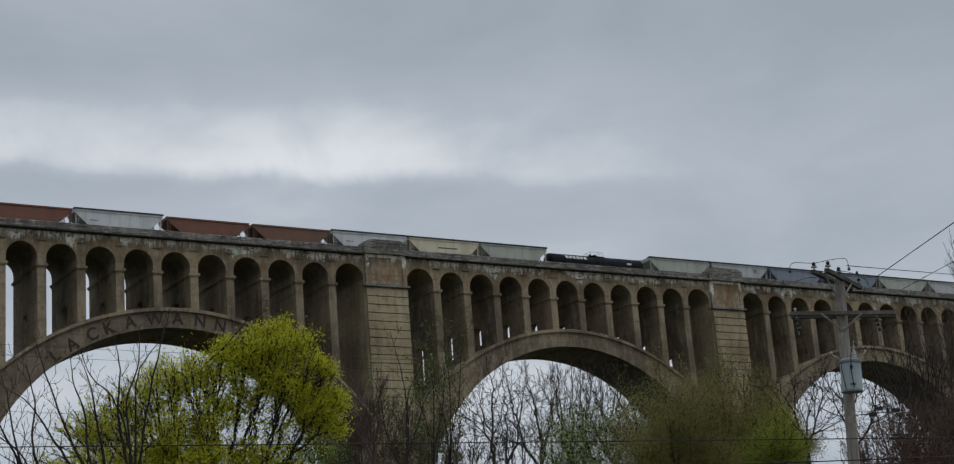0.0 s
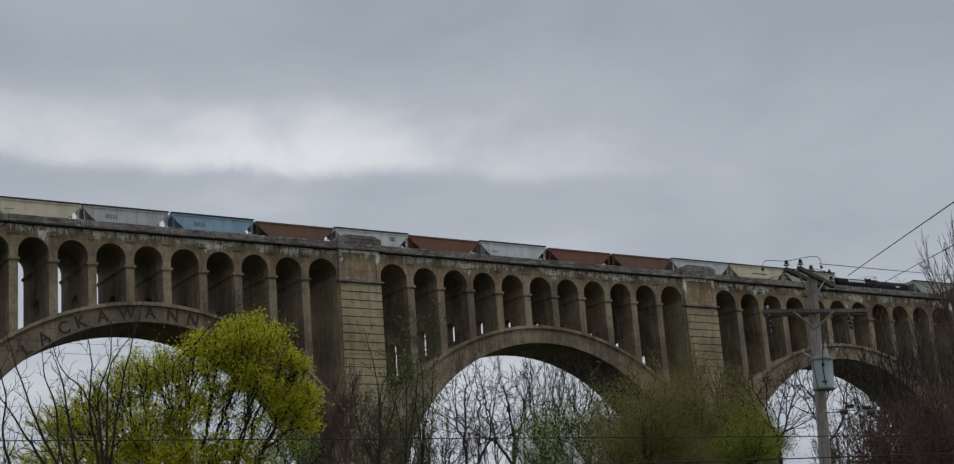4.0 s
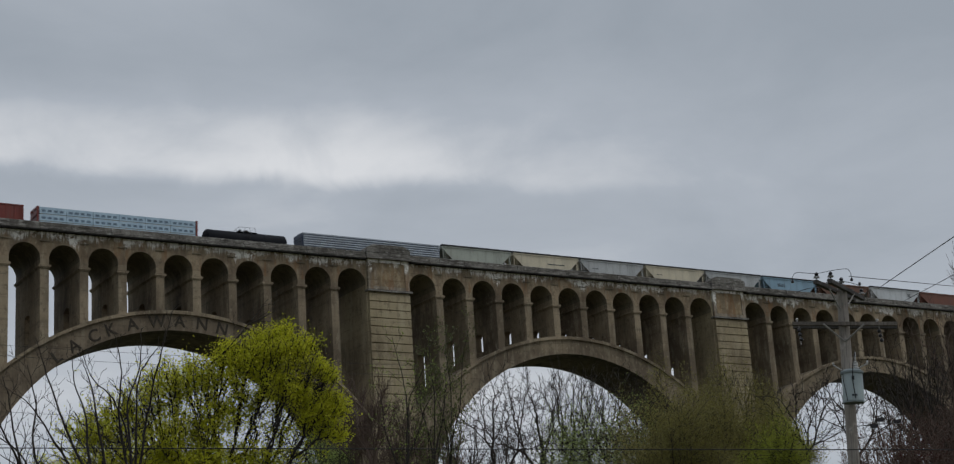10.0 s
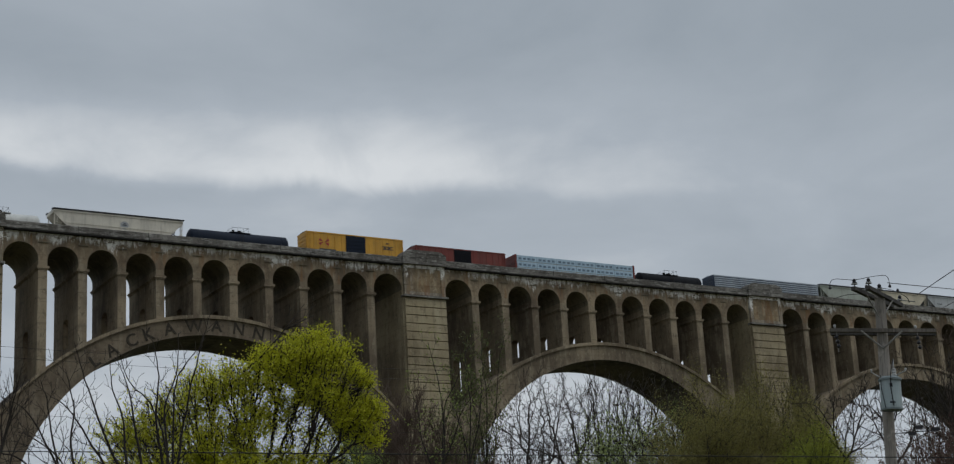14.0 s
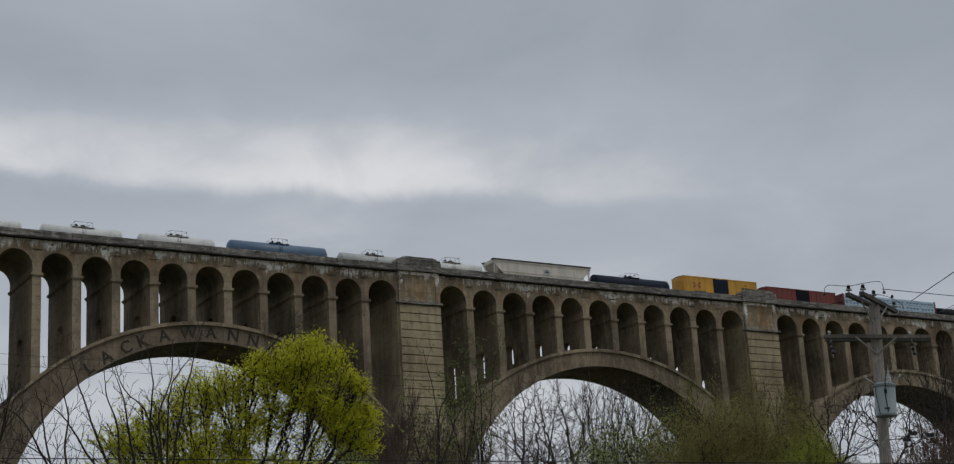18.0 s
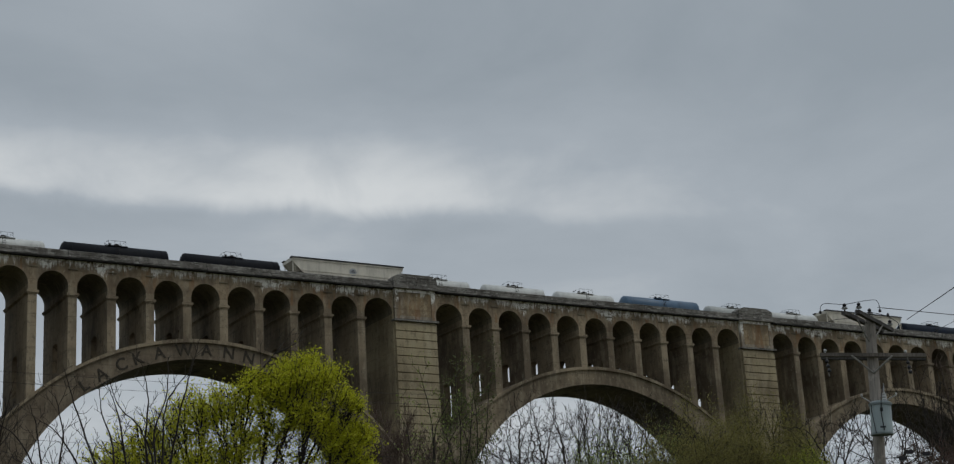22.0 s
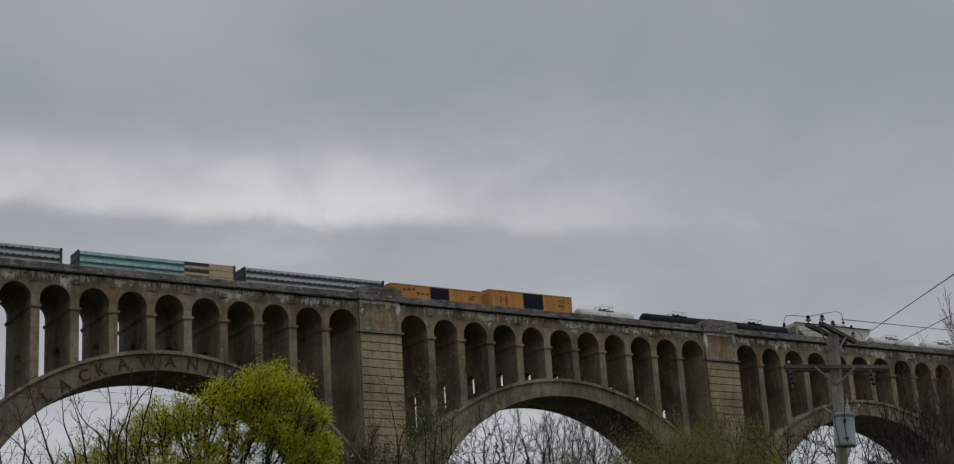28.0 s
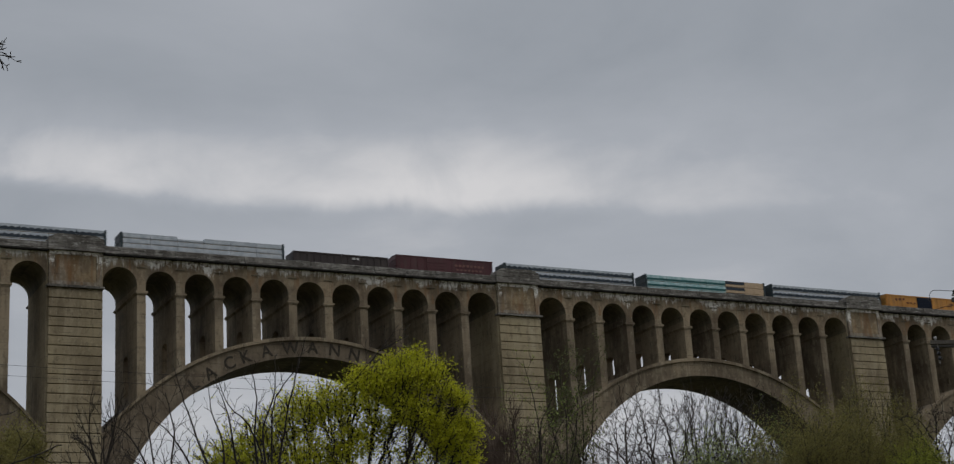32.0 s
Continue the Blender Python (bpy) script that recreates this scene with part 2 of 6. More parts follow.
def timber(name, c, d):
    """Weathered sawn or peeled wood: long grain, dark checks and pale bleached patches."""
    k = Mat(name, 0.9)
    co = k.own_co()
    col = k.mix(k.span(k.noise(co, 2.2, 4.0, (1, 1, 0.4)), 0.35, 0.65), c, d)
    col = k.mix(k.math("MULTIPLY", k.span(k.noise(co, 1.0, 5.0, (24, 24, 1.1), 0.7), 0.50, 0.66), 0.8), col, tuple(v * 0.4 for v in d))
    col = k.mix(k.math("MULTIPLY", k.span(k.noise(co, 3.0, 5.0, (1, 1, 0.6), 0.75), 0.56, 0.66), 0.5), col, tuple(min(v * 1.5, 0.6) for v in c))
    k.colour(col)
    return k.bump(k.noise(co, 1.0, 4.0, (40, 40, 2.0)), 0.4, 0.01).m


def leaf(name, c, d):
    k = Mat(name, 0.6)
    k.colour(k.mix(k.island(), c, d))
    k.b.inputs["Subsurface Weight"].default_value = 0.0
    tr = k.node("ShaderNodeBsdfTranslucent")
    k.put(tr.inputs[0], k.mix(k.island(), c, d))
    mx = k.node("ShaderNodeMixShader")
    mx.inputs[0].default_value = 0.5
    out = k.t.nodes["Material Output"]
    k.t.links.new(k.b.outputs[0], mx.inputs[1])
    k.t.links.new(tr.outputs[0], mx.inputs[2])
    k.t.links.new(mx.outputs[0], out.inputs[0])
    return k.m


def plain(name, c, rough=0.7, metal=0.0, c2=None, scale=3.0):
    k = Mat(name, rough, metal)
    co = k.own_co()
    k.colour(k.mix(k.span(k.noise(co, scale, 4.0), 0.35, 0.65), c, c2 or tuple(v * 0.65 for v in c)))
    return k.m


BARK = bark("grey_brown_bark", (0.046, 0.038, 0.031), (0.020, 0.016, 0.014))
BARK_RED = bark("reddish_twig_bark", (0.145, 0.102, 0.080), (0.075, 0.052, 0.042))
LEAF_LIME = leaf("lime_spring_leaf", (0.62, 0.60, 0.042), (0.45, 0.47, 0.032))
LEAF_GREEN = leaf("young_green_leaf", (0.33, 0.40, 0.105), (0.20, 0.255, 0.065))
LEAF_OLIVE = leaf("olive_bud_leaf", (0.285, 0.255, 0.075), (0.160, 0.140, 0.050))
LEAF_FRESH = leaf("fresh_green_leaf", (0.34, 0.37, 0.045), (0.20, 0.22, 0.035))
LEAF_RED = leaf("red_brown_bud", (0.100, 0.045, 0.035), (0.05, 0.025, 0.02))
LEAF_VINE = leaf("dark_vine_leaf", (0.15, 0.165, 0.055), (0.085, 0.10, 0.038))
# near-black for the shadow line drawn below the parapet coping
COPING_SHADOW = plain("coping_shadow_black", (0.016, 0.015, 0.014), 0.8)
STEEL = plain("dark_running_gear_steel", (0.035, 0.032, 0.030), 0.7, 0.3)
RUST = plain("rusty_rail_steel", (0.14, 0.075, 0.045), 0.8, 0.2)
BALLAST = plain("grey_track_ballast", (0.22, 0.21, 0.20), 0.95, scale=9.0)
POLE_WOOD = timber("weathered_pole_wood", (0.34, 0.305, 0.270), (0.21, 0.188, 0.166))
ARM_WOOD = timber("grey_crossarm_wood", (0.175, 0.152, 0.130), (0.090, 0.078, 0.068))
ARM_DARK = timber("dark_crossarm_wood", (0.10, 0.092, 0.086), (0.045, 0.041, 0.038))
CAN_GREY = plain("transformer_grey_paint", (0.36, 0.42, 0.43), 0.45, 0.0, (0.29, 0.34, 0.35), 1.5)
CAN_DARK = plain("transformer_lid_paint", (0.19, 0.225, 0.23), 0.5, 0.0, (0.12, 0.145, 0.15), 2.0)
PORCELAIN = plain("brown_glazed_porcelain", (0.028, 0.026, 0.03), 0.3)
PORCELAIN_W = plain("pale_grey_porcelain", (0.5, 0.5, 0.49), 0.35)
GALV = plain("galvanised_steel", (0.30, 0.285, 0.26), 0.6, 0.2)
CABLE = plain("black_cable_sheath", (0.018, 0.018, 0.02), 0.6)

# ---- mesh helpers ----


class MB:
    """Collects vertices and faces of one mesh."""

    def __init__(self):
        self.v, self.f = [], []

    def add(self, vs, fs):
        n = len(self.v)
        self.v += [tuple(p) for p in vs]
        self.f += [tuple(i + n for i in q) for q in fs]
        return self

    def box(self, x0, x1, y0, y1, z0, z1, bev=0.0):
        if bev:
            b = bev
            vs, fs = [], []
            poly = [(x0 + b, z0), (x1 - b, z0), (x1, z0 + b), (x1, z1 - b), (x1 - b, z1), (x0 + b, z1), (x0, z1 - b), (x0, z0 + b)]
            return self.prism([(p[0], p[1]) for p in poly], y0, y1)
        vs = [(x, y, z) for z in (z0, z1) for y in (y0, y1) for x in (x0, x1)]
        return self.add(vs, [(0, 2, 3, 1), (4, 5, 7, 6), (0, 1, 5, 4), (2, 6, 7, 3), (0, 4, 6, 2), (1, 3, 7, 5)])

    def prism(self, poly, a, b, axis="y"):
        """A polygon of (u, v), extruded from a to b along axis: y takes (x, z), x takes (y, z), z takes (x, y)."""
        n = len(poly)
        put = {"y": lambda u, v, w: (u, w, v), "x": lambda u, v, w: (w, u, v), "z": lambda u, v, w: (u, v, w)}[axis]
        vs = [put(u, v, a) for u, v in poly] + [put(u, v, b) for u, v in poly]
        fs = [tuple(range(n)), tuple(range(2 * n - 1, n - 1, -1))]
        fs += [(i, i + n, (i + 1) % n + n, (i + 1) % n) for i in range(n)]
        return self.add(vs, fs)

    def tube(self, pts, radii, n=6, caps=True):
        """A round bar through points."""
        rings = []
        m = len(pts)
        for i, p in enumerate(pts):
            p = Vector(p)
            d = Vector(pts[min(i + 1, m - 1)]) - Vector(pts[max(i - 1, 0)])
            d = d.normalized() if d.length > 1e-9 else Vector((0, 0, 1))
            u = d.orthogonal().normalized() if i == 0 else (u - d * u.dot(d)).normalized()
            w = d.cross(u)
            r = radii[i] if isinstance(radii, (list, tuple)) else radii
            rings += [p + (u * math.cos(6.28318 * k / n) + w * math.sin(6.28318 * k / n)) * r for k in range(n)]
        fs = [(i * n + k, i * n + (k + 1) % n, (i + 1) * n + (k + 1) % n, (i + 1) * n + k) for i in range(m - 1) for k in range(n)]
        if caps:
            fs += [tuple(range(n - 1, -1, -1)), tuple(range((m - 1) * n, m * n))]
        return self.add(rings, fs)

    def lathe(self, prof, c, n=12):
        """A turned shape about a vertical axis through c; prof is (radius, height) pairs."""
        return self.tube_z([(r, h) for r, h in prof], c, n)

    def tube_z(self, prof, c, n):
        vs = [(c[0] + r * math.cos(6.28318 * k / n), c[1] + r * math.sin(6.28318 * k / n), c[2] + h) for r, h in prof for k in range(n)]
        m = len(prof)
        fs = [(i * n + k, i * n + (k + 1) % n, (i + 1) * n + (k + 1) % n, (i + 1) * n + k) for i in range(m - 1) for k in range(n)]
        fs += [tuple(range(n - 1, -1, -1)), tuple(range((m - 1) * n, m * n))]
        return self.add(vs, fs)

    def mesh(self, name, mat, smooth=False):
        me = bpy.data.meshes.new(name)
        me.from_pydata(self.v, [], self.f)
        me.materials.append(mat)
        bm = bmesh.new()
        bm.from_mesh(me)
        bmesh.ops.recalc_face_normals(bm, faces=bm.faces)
        bm.to_mesh(me)
        bm.free()
        if smooth:
            me.polygons.foreach_set("use_smooth", [True] * len(me.polygons))
        me.update()
        return me


def part(name, mb, mat, parent, label="", smooth=False):
    """Links one mesh as a part of a thing or of a part."""
    me = mb if isinstance(mb, bpy.types.Mesh) else mb.mesh(name, mat, smooth)
    ob = new(name, me)
    ob.parent = parent
    return tagged(ob, label)


def thing(name, label, category, at=(0, 0, 0), rz=0.0, group=""):
    ob = new(name)
    ob.empty_display_size = 0.3
    ob.matrix_basis = pose(*at, 0, 0, rz)
    return tagged(ob, label, category, group)

# ---- ground ----


def ground_height(x, y):
    """The valley floor; the railway's earth banks rise at both ends of the viaduct."""
    bank = 0.0
    for side in (x - 300.0, -380.0 - x):
        s = max(0.0, min(1.0, (side + 10) / 40.0))
        across = max(0.0, min(1.0, (95.0 - abs(y - 5.2)) / 86.0))
        bank = max(bank, s * across)
    roll = 0.5 * noise.noise(Vector((x * 0.02, y * 0.02, 0)))
    far = max(0.0, math.hypot(x + 78, y + 198) - 60) / 200.0
    # unseen rim of hills, added to cut off light from the low sky
    rim = max(0.0, min(1.0, (math.hypot(x + 78, y + 198) - 700) / 900.0))
    hills = rim * rim * (3 - 2 * rim) * (92 + 30 * noise.noise(Vector((x * 0.0016, y * 0.0016, 3))))
    return max(bank * (RAIL - 0.345), hills if abs(y) > 100 else 0.0) + min(1.0, far) * roll * (0 if bank > 0.98 else 1)


def ground():
    xs = [-3200, -2600, -2200, -1900, -1650, -1450, -1250, -1100, -1000, -900, -800, -700, -600, -500, -440] + [-430 + 10 * i for i in range(80)] + [370, 420, 480, 560, 640, 760, 900, 1050, 1200, 1400, 1600, 1900, 2300, 3200]
    ys = [-3200, -2600, -2200, -1900, -1650, -1450, -1250, -1100, -950, -800, -650, -500, -350] + [-260 + 12 * i for i in range(14)] + [-88, -74, -60, -46, -32, -18, -7, -1, 5, 12, 18, 30, 44, 58, 72, 86, 100, 130, 180, 260, 400, 550, 700, 850, 1000, 1200, 1400, 1700, 2200, 3200]
    vs = [(x, y, ground_height(x, y)) for y in ys for x in xs]
    n = len(xs)
    fs = [(j * n + i, j * n + i + 1, (j + 1) * n + i + 1, (j + 1) * n + i) for j in range(len(ys) - 1) for i in range(n - 1)]
    k = Mat("rough_spring_grass", 0.95)
    co = k.world_co()
    c = k.mix(k.span(k.noise(co, 0.08, 5.0), 0.35, 0.65), (0.075, 0.085, 0.030), (0.11, 0.085, 0.05))
    k.colour(k.mix(k.span(k.noise(co, 2.5, 5.0), 0.4, 0.7), c, (0.04, 0.05, 0.018)))
    k.bump(k.noise(co, 4.0, 5.0), 0.5, 0.1)
    ob = new("ground", MB().add(vs, fs).mesh("ground", k.m))
    tagged(ob, "rough spring grass and brown earth of the valley floor", "ground", kind="structure")
    # the road on which the camera stands
    r = Mat("worn_asphalt", 0.9)
    rc = r.world_co()
    r.colour(r.mix(r.span(r.noise(rc, 0.5, 5.0), 0.35, 0.65), (0.055, 0.055, 0.055), (0.035, 0.035, 0.036)))
    r.bump(r.noise(rc, 30.0, 3.0), 0.3, 0.01)
    road = new("road", MB().box(-190, 20, -203.5, -195.5, -0.1, 0.05).mesh("road", r.m))
    tagged(road, "worn grey asphalt road across the valley floor", "road", kind="structure")


ground()

# ---- the viaduct ----
PITCH, BAY, WALL = 63.8, 5.18, 1.15
DEEP = 10.75                       # from the near face to the far face
HALF = PITCH / 2 - 3.55           # from a span's middle to the pier
R_IN, CROWN_IN, R_OUT, CROWN_OUT = 27.43, -7.30, 36.0, -4.68
SPANS = range(-5, 5)

viaduct = thing("viaduct", "tall weathered tan concrete railway viaduct with open spandrel arches", "bridge", (0, 0, ZI))


def outer(x):
    return CROWN_OUT - (R_OUT - math.sqrt(R_OUT * R_OUT - x * x))


def inner(x):
    return CROWN_IN - (R_IN - math.sqrt(max(0.0, R_IN * R_IN - x * x)))


def ring_mesh(mat):
    """One main arch: a deep barrel between the soffit's half circle and the flatter back."""
    xs = [-HALF] + [R_IN * math.sin(math.pi * (i / 72 - 0.5)) for i in range(73)] + [HALF]
    mb = MB()
    y0, y1 = -0.05, DEEP - 0.9
    n = len(xs)
    vs = []
    for x in xs:
        lo, hi = inner(x), outer(x)
        vs += [(x, y0, lo), (x, y0, hi), (x, y1, hi), (x, y1, lo)]
    fs = []
    for i in range(n - 1):
        a, b = 4 * i, 4 * i + 4
        fs += [(a + k, b + k, b + (k + 1) % 4, a + (k + 1) % 4) for k in range(4)]
    fs += [(3, 2, 1, 0), (4 * n - 4, 4 * n - 3, 4 * n - 2, 4 * n - 1)]
    me = mb.add(vs, fs).mesh("arch_ring", mat)
    # the soffit faces take the stained concrete with shade painted in
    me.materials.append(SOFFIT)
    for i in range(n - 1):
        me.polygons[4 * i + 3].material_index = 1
    return me


def hood_mesh():
    """The raised moulding along the back of the main arch."""
    mb = MB()
    xs = [-HALF + 2 * HALF * i / 60 for i in range(61)]
    vs = []
    for x in xs:
        z = outer(x)
        vs += [(x, -0.36, z - 0.42), (x, -0.36, z + 0.06), (x, 0.5, z + 0.06), (x, 0.5, z - 0.42)]
    n = len(xs)
    fs = [(4 * i + k, 4 * i + 4 + k, 4 * i + 4 + (k + 1) % 4, 4 * i + (k + 1) % 4) for i in range(n - 1) for k in range(4)]
    fs += [(3, 2, 1, 0), (4 * n - 4, 4 * n - 3, 4 * n - 2, 4 * n - 1)]
    return mb.add(vs, fs).mesh("hood_moulding", CONCRETE)


def arcade_mesh(x0, x1, half):
    """One bay's vault between two walls: a round arch of the half width given, its top 3.15 over the impost."""
    mb = MB()
    c = 0.0
    spring = 3.15 - (BAY - WALL) / 2
    pts = [(x0, spring)] + [(c - half * math.cos(math.pi * i / 18), spring + half * math.sin(math.pi * i / 18)) for i in range(19)] + [(x1, spring)]
    vs = []
    for x, z in pts:
        vs += [(x, 0.0, z), (x, 0.0, 4.9), (x, DEEP, 4.9), (x, DEEP, z)]
    n = len(pts)
    fs = [(4 * i + k, 4 * i + 4 + k, 4 * i + 4 + (k + 1) % 4, 4 * i + (k + 1) % 4) for i in range(n - 1) for k in range(4)]
    fs += [(3, 2, 1, 0), (4 * n - 4, 4 * n - 3, 4 * n - 2, 4 * n - 1)]
    me = mb.add(vs, fs).mesh("arcade_bay", FASCIA)
    # vault undersides are darker: their shade is put into the colour
    me.materials.append(DARK_CONCRETE)
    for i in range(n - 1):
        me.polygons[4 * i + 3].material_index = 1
    return me


def wall_mesh(x, top):
    """A cross wall that stands on the main arch, pierced by a low doorway for the inspection way."""
    w = WALL / 2
    base = max(outer(x - w), outer(x + w)) - 0.02
    low = min(outer(x - w), outer(x + w)) - 0.4
    d0, d1 = 4.35, 6.55
    rise = 0.55
    sill, head = base + 0.2, max(base * 0.56, base + 1.4) - rise
    mb = MB()
    mb.box(-w, w, d1, DEEP, low, top).box(-w, w, d0, d1, low, sill)
    if top - base > 5.5:
        # a narrow drain slot between the doorway and the near edge
        s0, s1, h0, h1 = 1.75, 2.05, base + 0.7, base + 1.7
        mb.box(-w, w, 0, s0, low, top).box(-w, w, s1, d0, low, top).box(-w, w, s0, s1, low, h0).box(-w, w, s0, s1, h1, top)
    else:
        mb.box(-w, w, 0, d0, low, top)
    m, hw = (d0 + d1) / 2, (d1 - d0) / 2
    pts = [(d0, top), (d0, head)] + [(m - hw * math.cos(math.pi * i / 8), head + rise * math.sin(math.pi * i / 8)) for i in range(1, 8)] + [(d1, head), (d1, top)]
    mb.prism(pts, -w, w, "x")
    return mb.mesh("cross_wall", CONCRETE)


def flip(y0, y1, far):
    """The same depths on the near or on the far side."""
    return (DEEP - y1, DEEP - y0) if far else (y0, y1)


def cap_mesh(far):
    """The block on a pier's head with scrolled shoulders, stepped out over the parapet."""
    s = 3.55
    pts = [(-s, 5.12), (s, 5.12), (s, 6.30), (s - 0.12, 6.6), (s - 0.55, 6.72), (s - 0.75, 6.9), (s - 1.25, 7.02)]
    pts += [(-x, z) for x, z in reversed(pts[2:])]
    return MB().prism(pts, *flip(-0.85, 1.1, far)).mesh("pier_cap", PARAPET)


def ledge_mesh(far):
    return MB().box(-3.72, 3.72, *flip(-1.02, 0.2, far), 4.86, 5.12, 0.04).mesh("cap_ledge", PARAPET)


def panel_mesh(far):
    """The upper stage of a pier: a frame round a sunk field."""
    y0, y1 = flip(-0.50, 0.3, far)
    o = [(-3.35, 0.36), (3.35, 0.36), (3.35, 4.86), (-3.35, 4.86)]
    n = [(-2.7, 0.9), (2.7, 0.9), (2.7, 4.4), (-2.7, 4.4)]
    vs = [(x, y, z) for y in (y0, y1) for ring in (o, n) for x, z in ring]
    fs = []
    for k in range(4):
        q = (k + 1) % 4
        fs += [(k, q, 4 + q, 4 + k), (8 + k, 12 + k, 12 + q, 8 + q), (k, 8 + k, 8 + q, q), (4 + k, 4 + q, 12 + q, 12 + k)]
    return MB().add(vs, fs).mesh("panel_frame", PANEL)


def field_mesh(far):
    return MB().box(-2.7, 2.7, *flip(-0.36, 0.2, far), 0.9, 4.4).mesh("panel_field", FIELD)


def string_mesh(far):
    y0, y1 = flip(-0.82, 0.2, far)
    return MB().box(-3.64, 3.64, y0, y1, 0.06, 0.36, 0.05).mesh("string_course", PARAPET)


def letters(parent):
    """The incised name round the arch, one mesh a letter, turned to follow the ring."""
    r = 27.2
    zc = -6.12 - r
    sink = plain("dark_incised_lettering", (0.060, 0.050, 0.038), 0.95)
    for ch, x in zip("LACKAWANNA", (-16.5, -14.25, -11.6, -9.4, -6.5, -3.1, 0.05, 3.2, 6.05, 8.9)):
        a = math.asin(x / r)
        cu = bpy.data.curves.new("letter", "FONT")
        cu.body, cu.size, cu.extrude, cu.align_x, cu.align_y = ch, 2.25, 0.06, "CENTER", "CENTER"
        cu.offset = 0.03
        tmp = new("letter_curve", cu)
        me = bpy.data.meshes.new_from_object(tmp.evaluated_get(bpy.context.evaluated_depsgraph_get()))
        bpy.data.objects.remove(tmp)
        bpy.data.curves.remove(cu)
        me.materials.clear()
        me.materials.append(sink)
        me.transform(Matrix.Translation((r * math.sin(a), -0.06, zc + r * math.cos(a))) @ Matrix.Rotation(a, 4, "Y") @ Matrix.Rotation(radians(90), 4, "X"))
        part("letter", me, None, parent, "dark incised capital letter")


def build_viaduct():
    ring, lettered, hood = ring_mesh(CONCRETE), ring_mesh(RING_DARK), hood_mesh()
    o = (BAY - WALL) / 2
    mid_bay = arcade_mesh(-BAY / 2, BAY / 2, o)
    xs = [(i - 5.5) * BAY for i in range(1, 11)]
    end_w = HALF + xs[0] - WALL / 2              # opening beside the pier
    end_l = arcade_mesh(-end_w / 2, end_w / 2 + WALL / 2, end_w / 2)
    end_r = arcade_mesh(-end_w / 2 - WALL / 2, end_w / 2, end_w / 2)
    walls = [wall_mesh(x, 3.15 - o) for x in xs]
    im = MB()
    for y0, y1 in ((-0.16, DEEP + 0.16),):
        im.box(-WALL / 2 - 0.22, WALL / 2 + 0.22, y0 - 0.04, y1 + 0.04, 0.03, 0.34, 0.05).box(-WALL / 2 - 0.11, WALL / 2 + 0.11, y0 + 0.05, y1 - 0.05, -0.12, 0.03)
    impost = im.mesh("impost", CONCRETE)
    seg_len = 2 * HALF / 6
    sg = MB()
    e = seg_len / 2 - 0.035
    shape = [(-0.80, 4.86), (0.28, 4.86), (0.28, 5.88), (0.22, 5.92), (-0.36, 5.92), (-0.42, 5.86), (-0.42, 5.20), (-0.80, 5.08)]
    segments = [sg.prism(shape, -e, e, "x").mesh("parapet_segment", PARAPET), MB().prism([(DEEP - y, z) for y, z in shape], -e, e, "x").mesh("parapet_segment", PARAPET)]
    # solid black strips stand in for the shadow under the coping
    shadow_strips = [MB().box(-e, e, *flip(-0.77, -0.02, far), 4.70, 4.855).mesh("coping_shadow_strip", COPING_SHADOW) for far in (False, True)]
    deck = MB().box(-PITCH / 2, PITCH / 2, 0.28, DEEP - 0.28, 4.905, 4.96).mesh("deck_slab", CONCRETE)
    head = [(n, f(far)) for far in (False, True) for n, f in (("pier_cap", cap_mesh), ("cap_ledge", ledge_mesh), ("panel_frame", panel_mesh), ("panel_field", field_mesh), ("string_course", string_mesh))]
    stub = MB().box(-0.62, 0.62, -0.17, 0.1, 3.42, 3.53).mesh("drip_ledge", DARK_CONCRETE)
    rnd = random.Random(5)
    s = 3.35
    core = MB().box(-3.55, 3.55, 0.0, DEEP, -34.7, 4.9).mesh("pier", PIER)
    pilasters = [MB().box(-s + 0.05, s - 0.05, *y, -34.7, 0.3).mesh("pilaster", PIER) for y in ((-0.28, 0.02), (DEEP - 0.02, DEEP + 0.44))]
    plinth = MB().box(-4.47, 4.47, -0.6, DEEP + 0.6, -62, -34.7).mesh("plinth", PIER)
    # each course with softened upper and lower edges
    cm = MB()
    prof = [(-0.26, -0.56), (-0.46, -0.56), (-0.52, -0.51), (-0.52, 0.51), (-0.46, 0.56), (-0.26, 0.56)]
    cm.prism(prof, -s, s, "x")
    course = cm.mesh("course", PIER)
    many = MB()
    for i in range(28):
        many.prism([(y, z - 0.75 - 1.22 * i) for y, z in prof], -s, s, "x")
    joined = many.mesh("courses", PIER)
    for k in SPANS:
        x = k * PITCH
        near = -1 <= k <= 2
        a = part("arch_ring", lettered if k == 0 else ring, None, viaduct, "curved main arch ring of tan concrete")
        a.location.x = x
        part("hood_moulding", hood, None, a)
        if k == 0:
            letters(a)
        for me, px in [(end_l, -HALF + end_w / 2), (end_r, HALF - end_w / 2)] + [(mid_bay, (i - 5) * BAY) for i in range(1, 10)]:
            b = part("arcade_bay", me, None, viaduct)
            b.location.x = x + px
        for px, me in zip(xs, walls):
            w = part("cross_wall", me, None, viaduct)
            w.location.x = x + px
            part("impost", impost, None, w, "projecting impost band")
            part("drip_ledge", stub, None, w)
        for i in range(6):
            for me in segments:
                p = part("parapet_segment", me, None, viaduct, "grey weathered parapet segment")
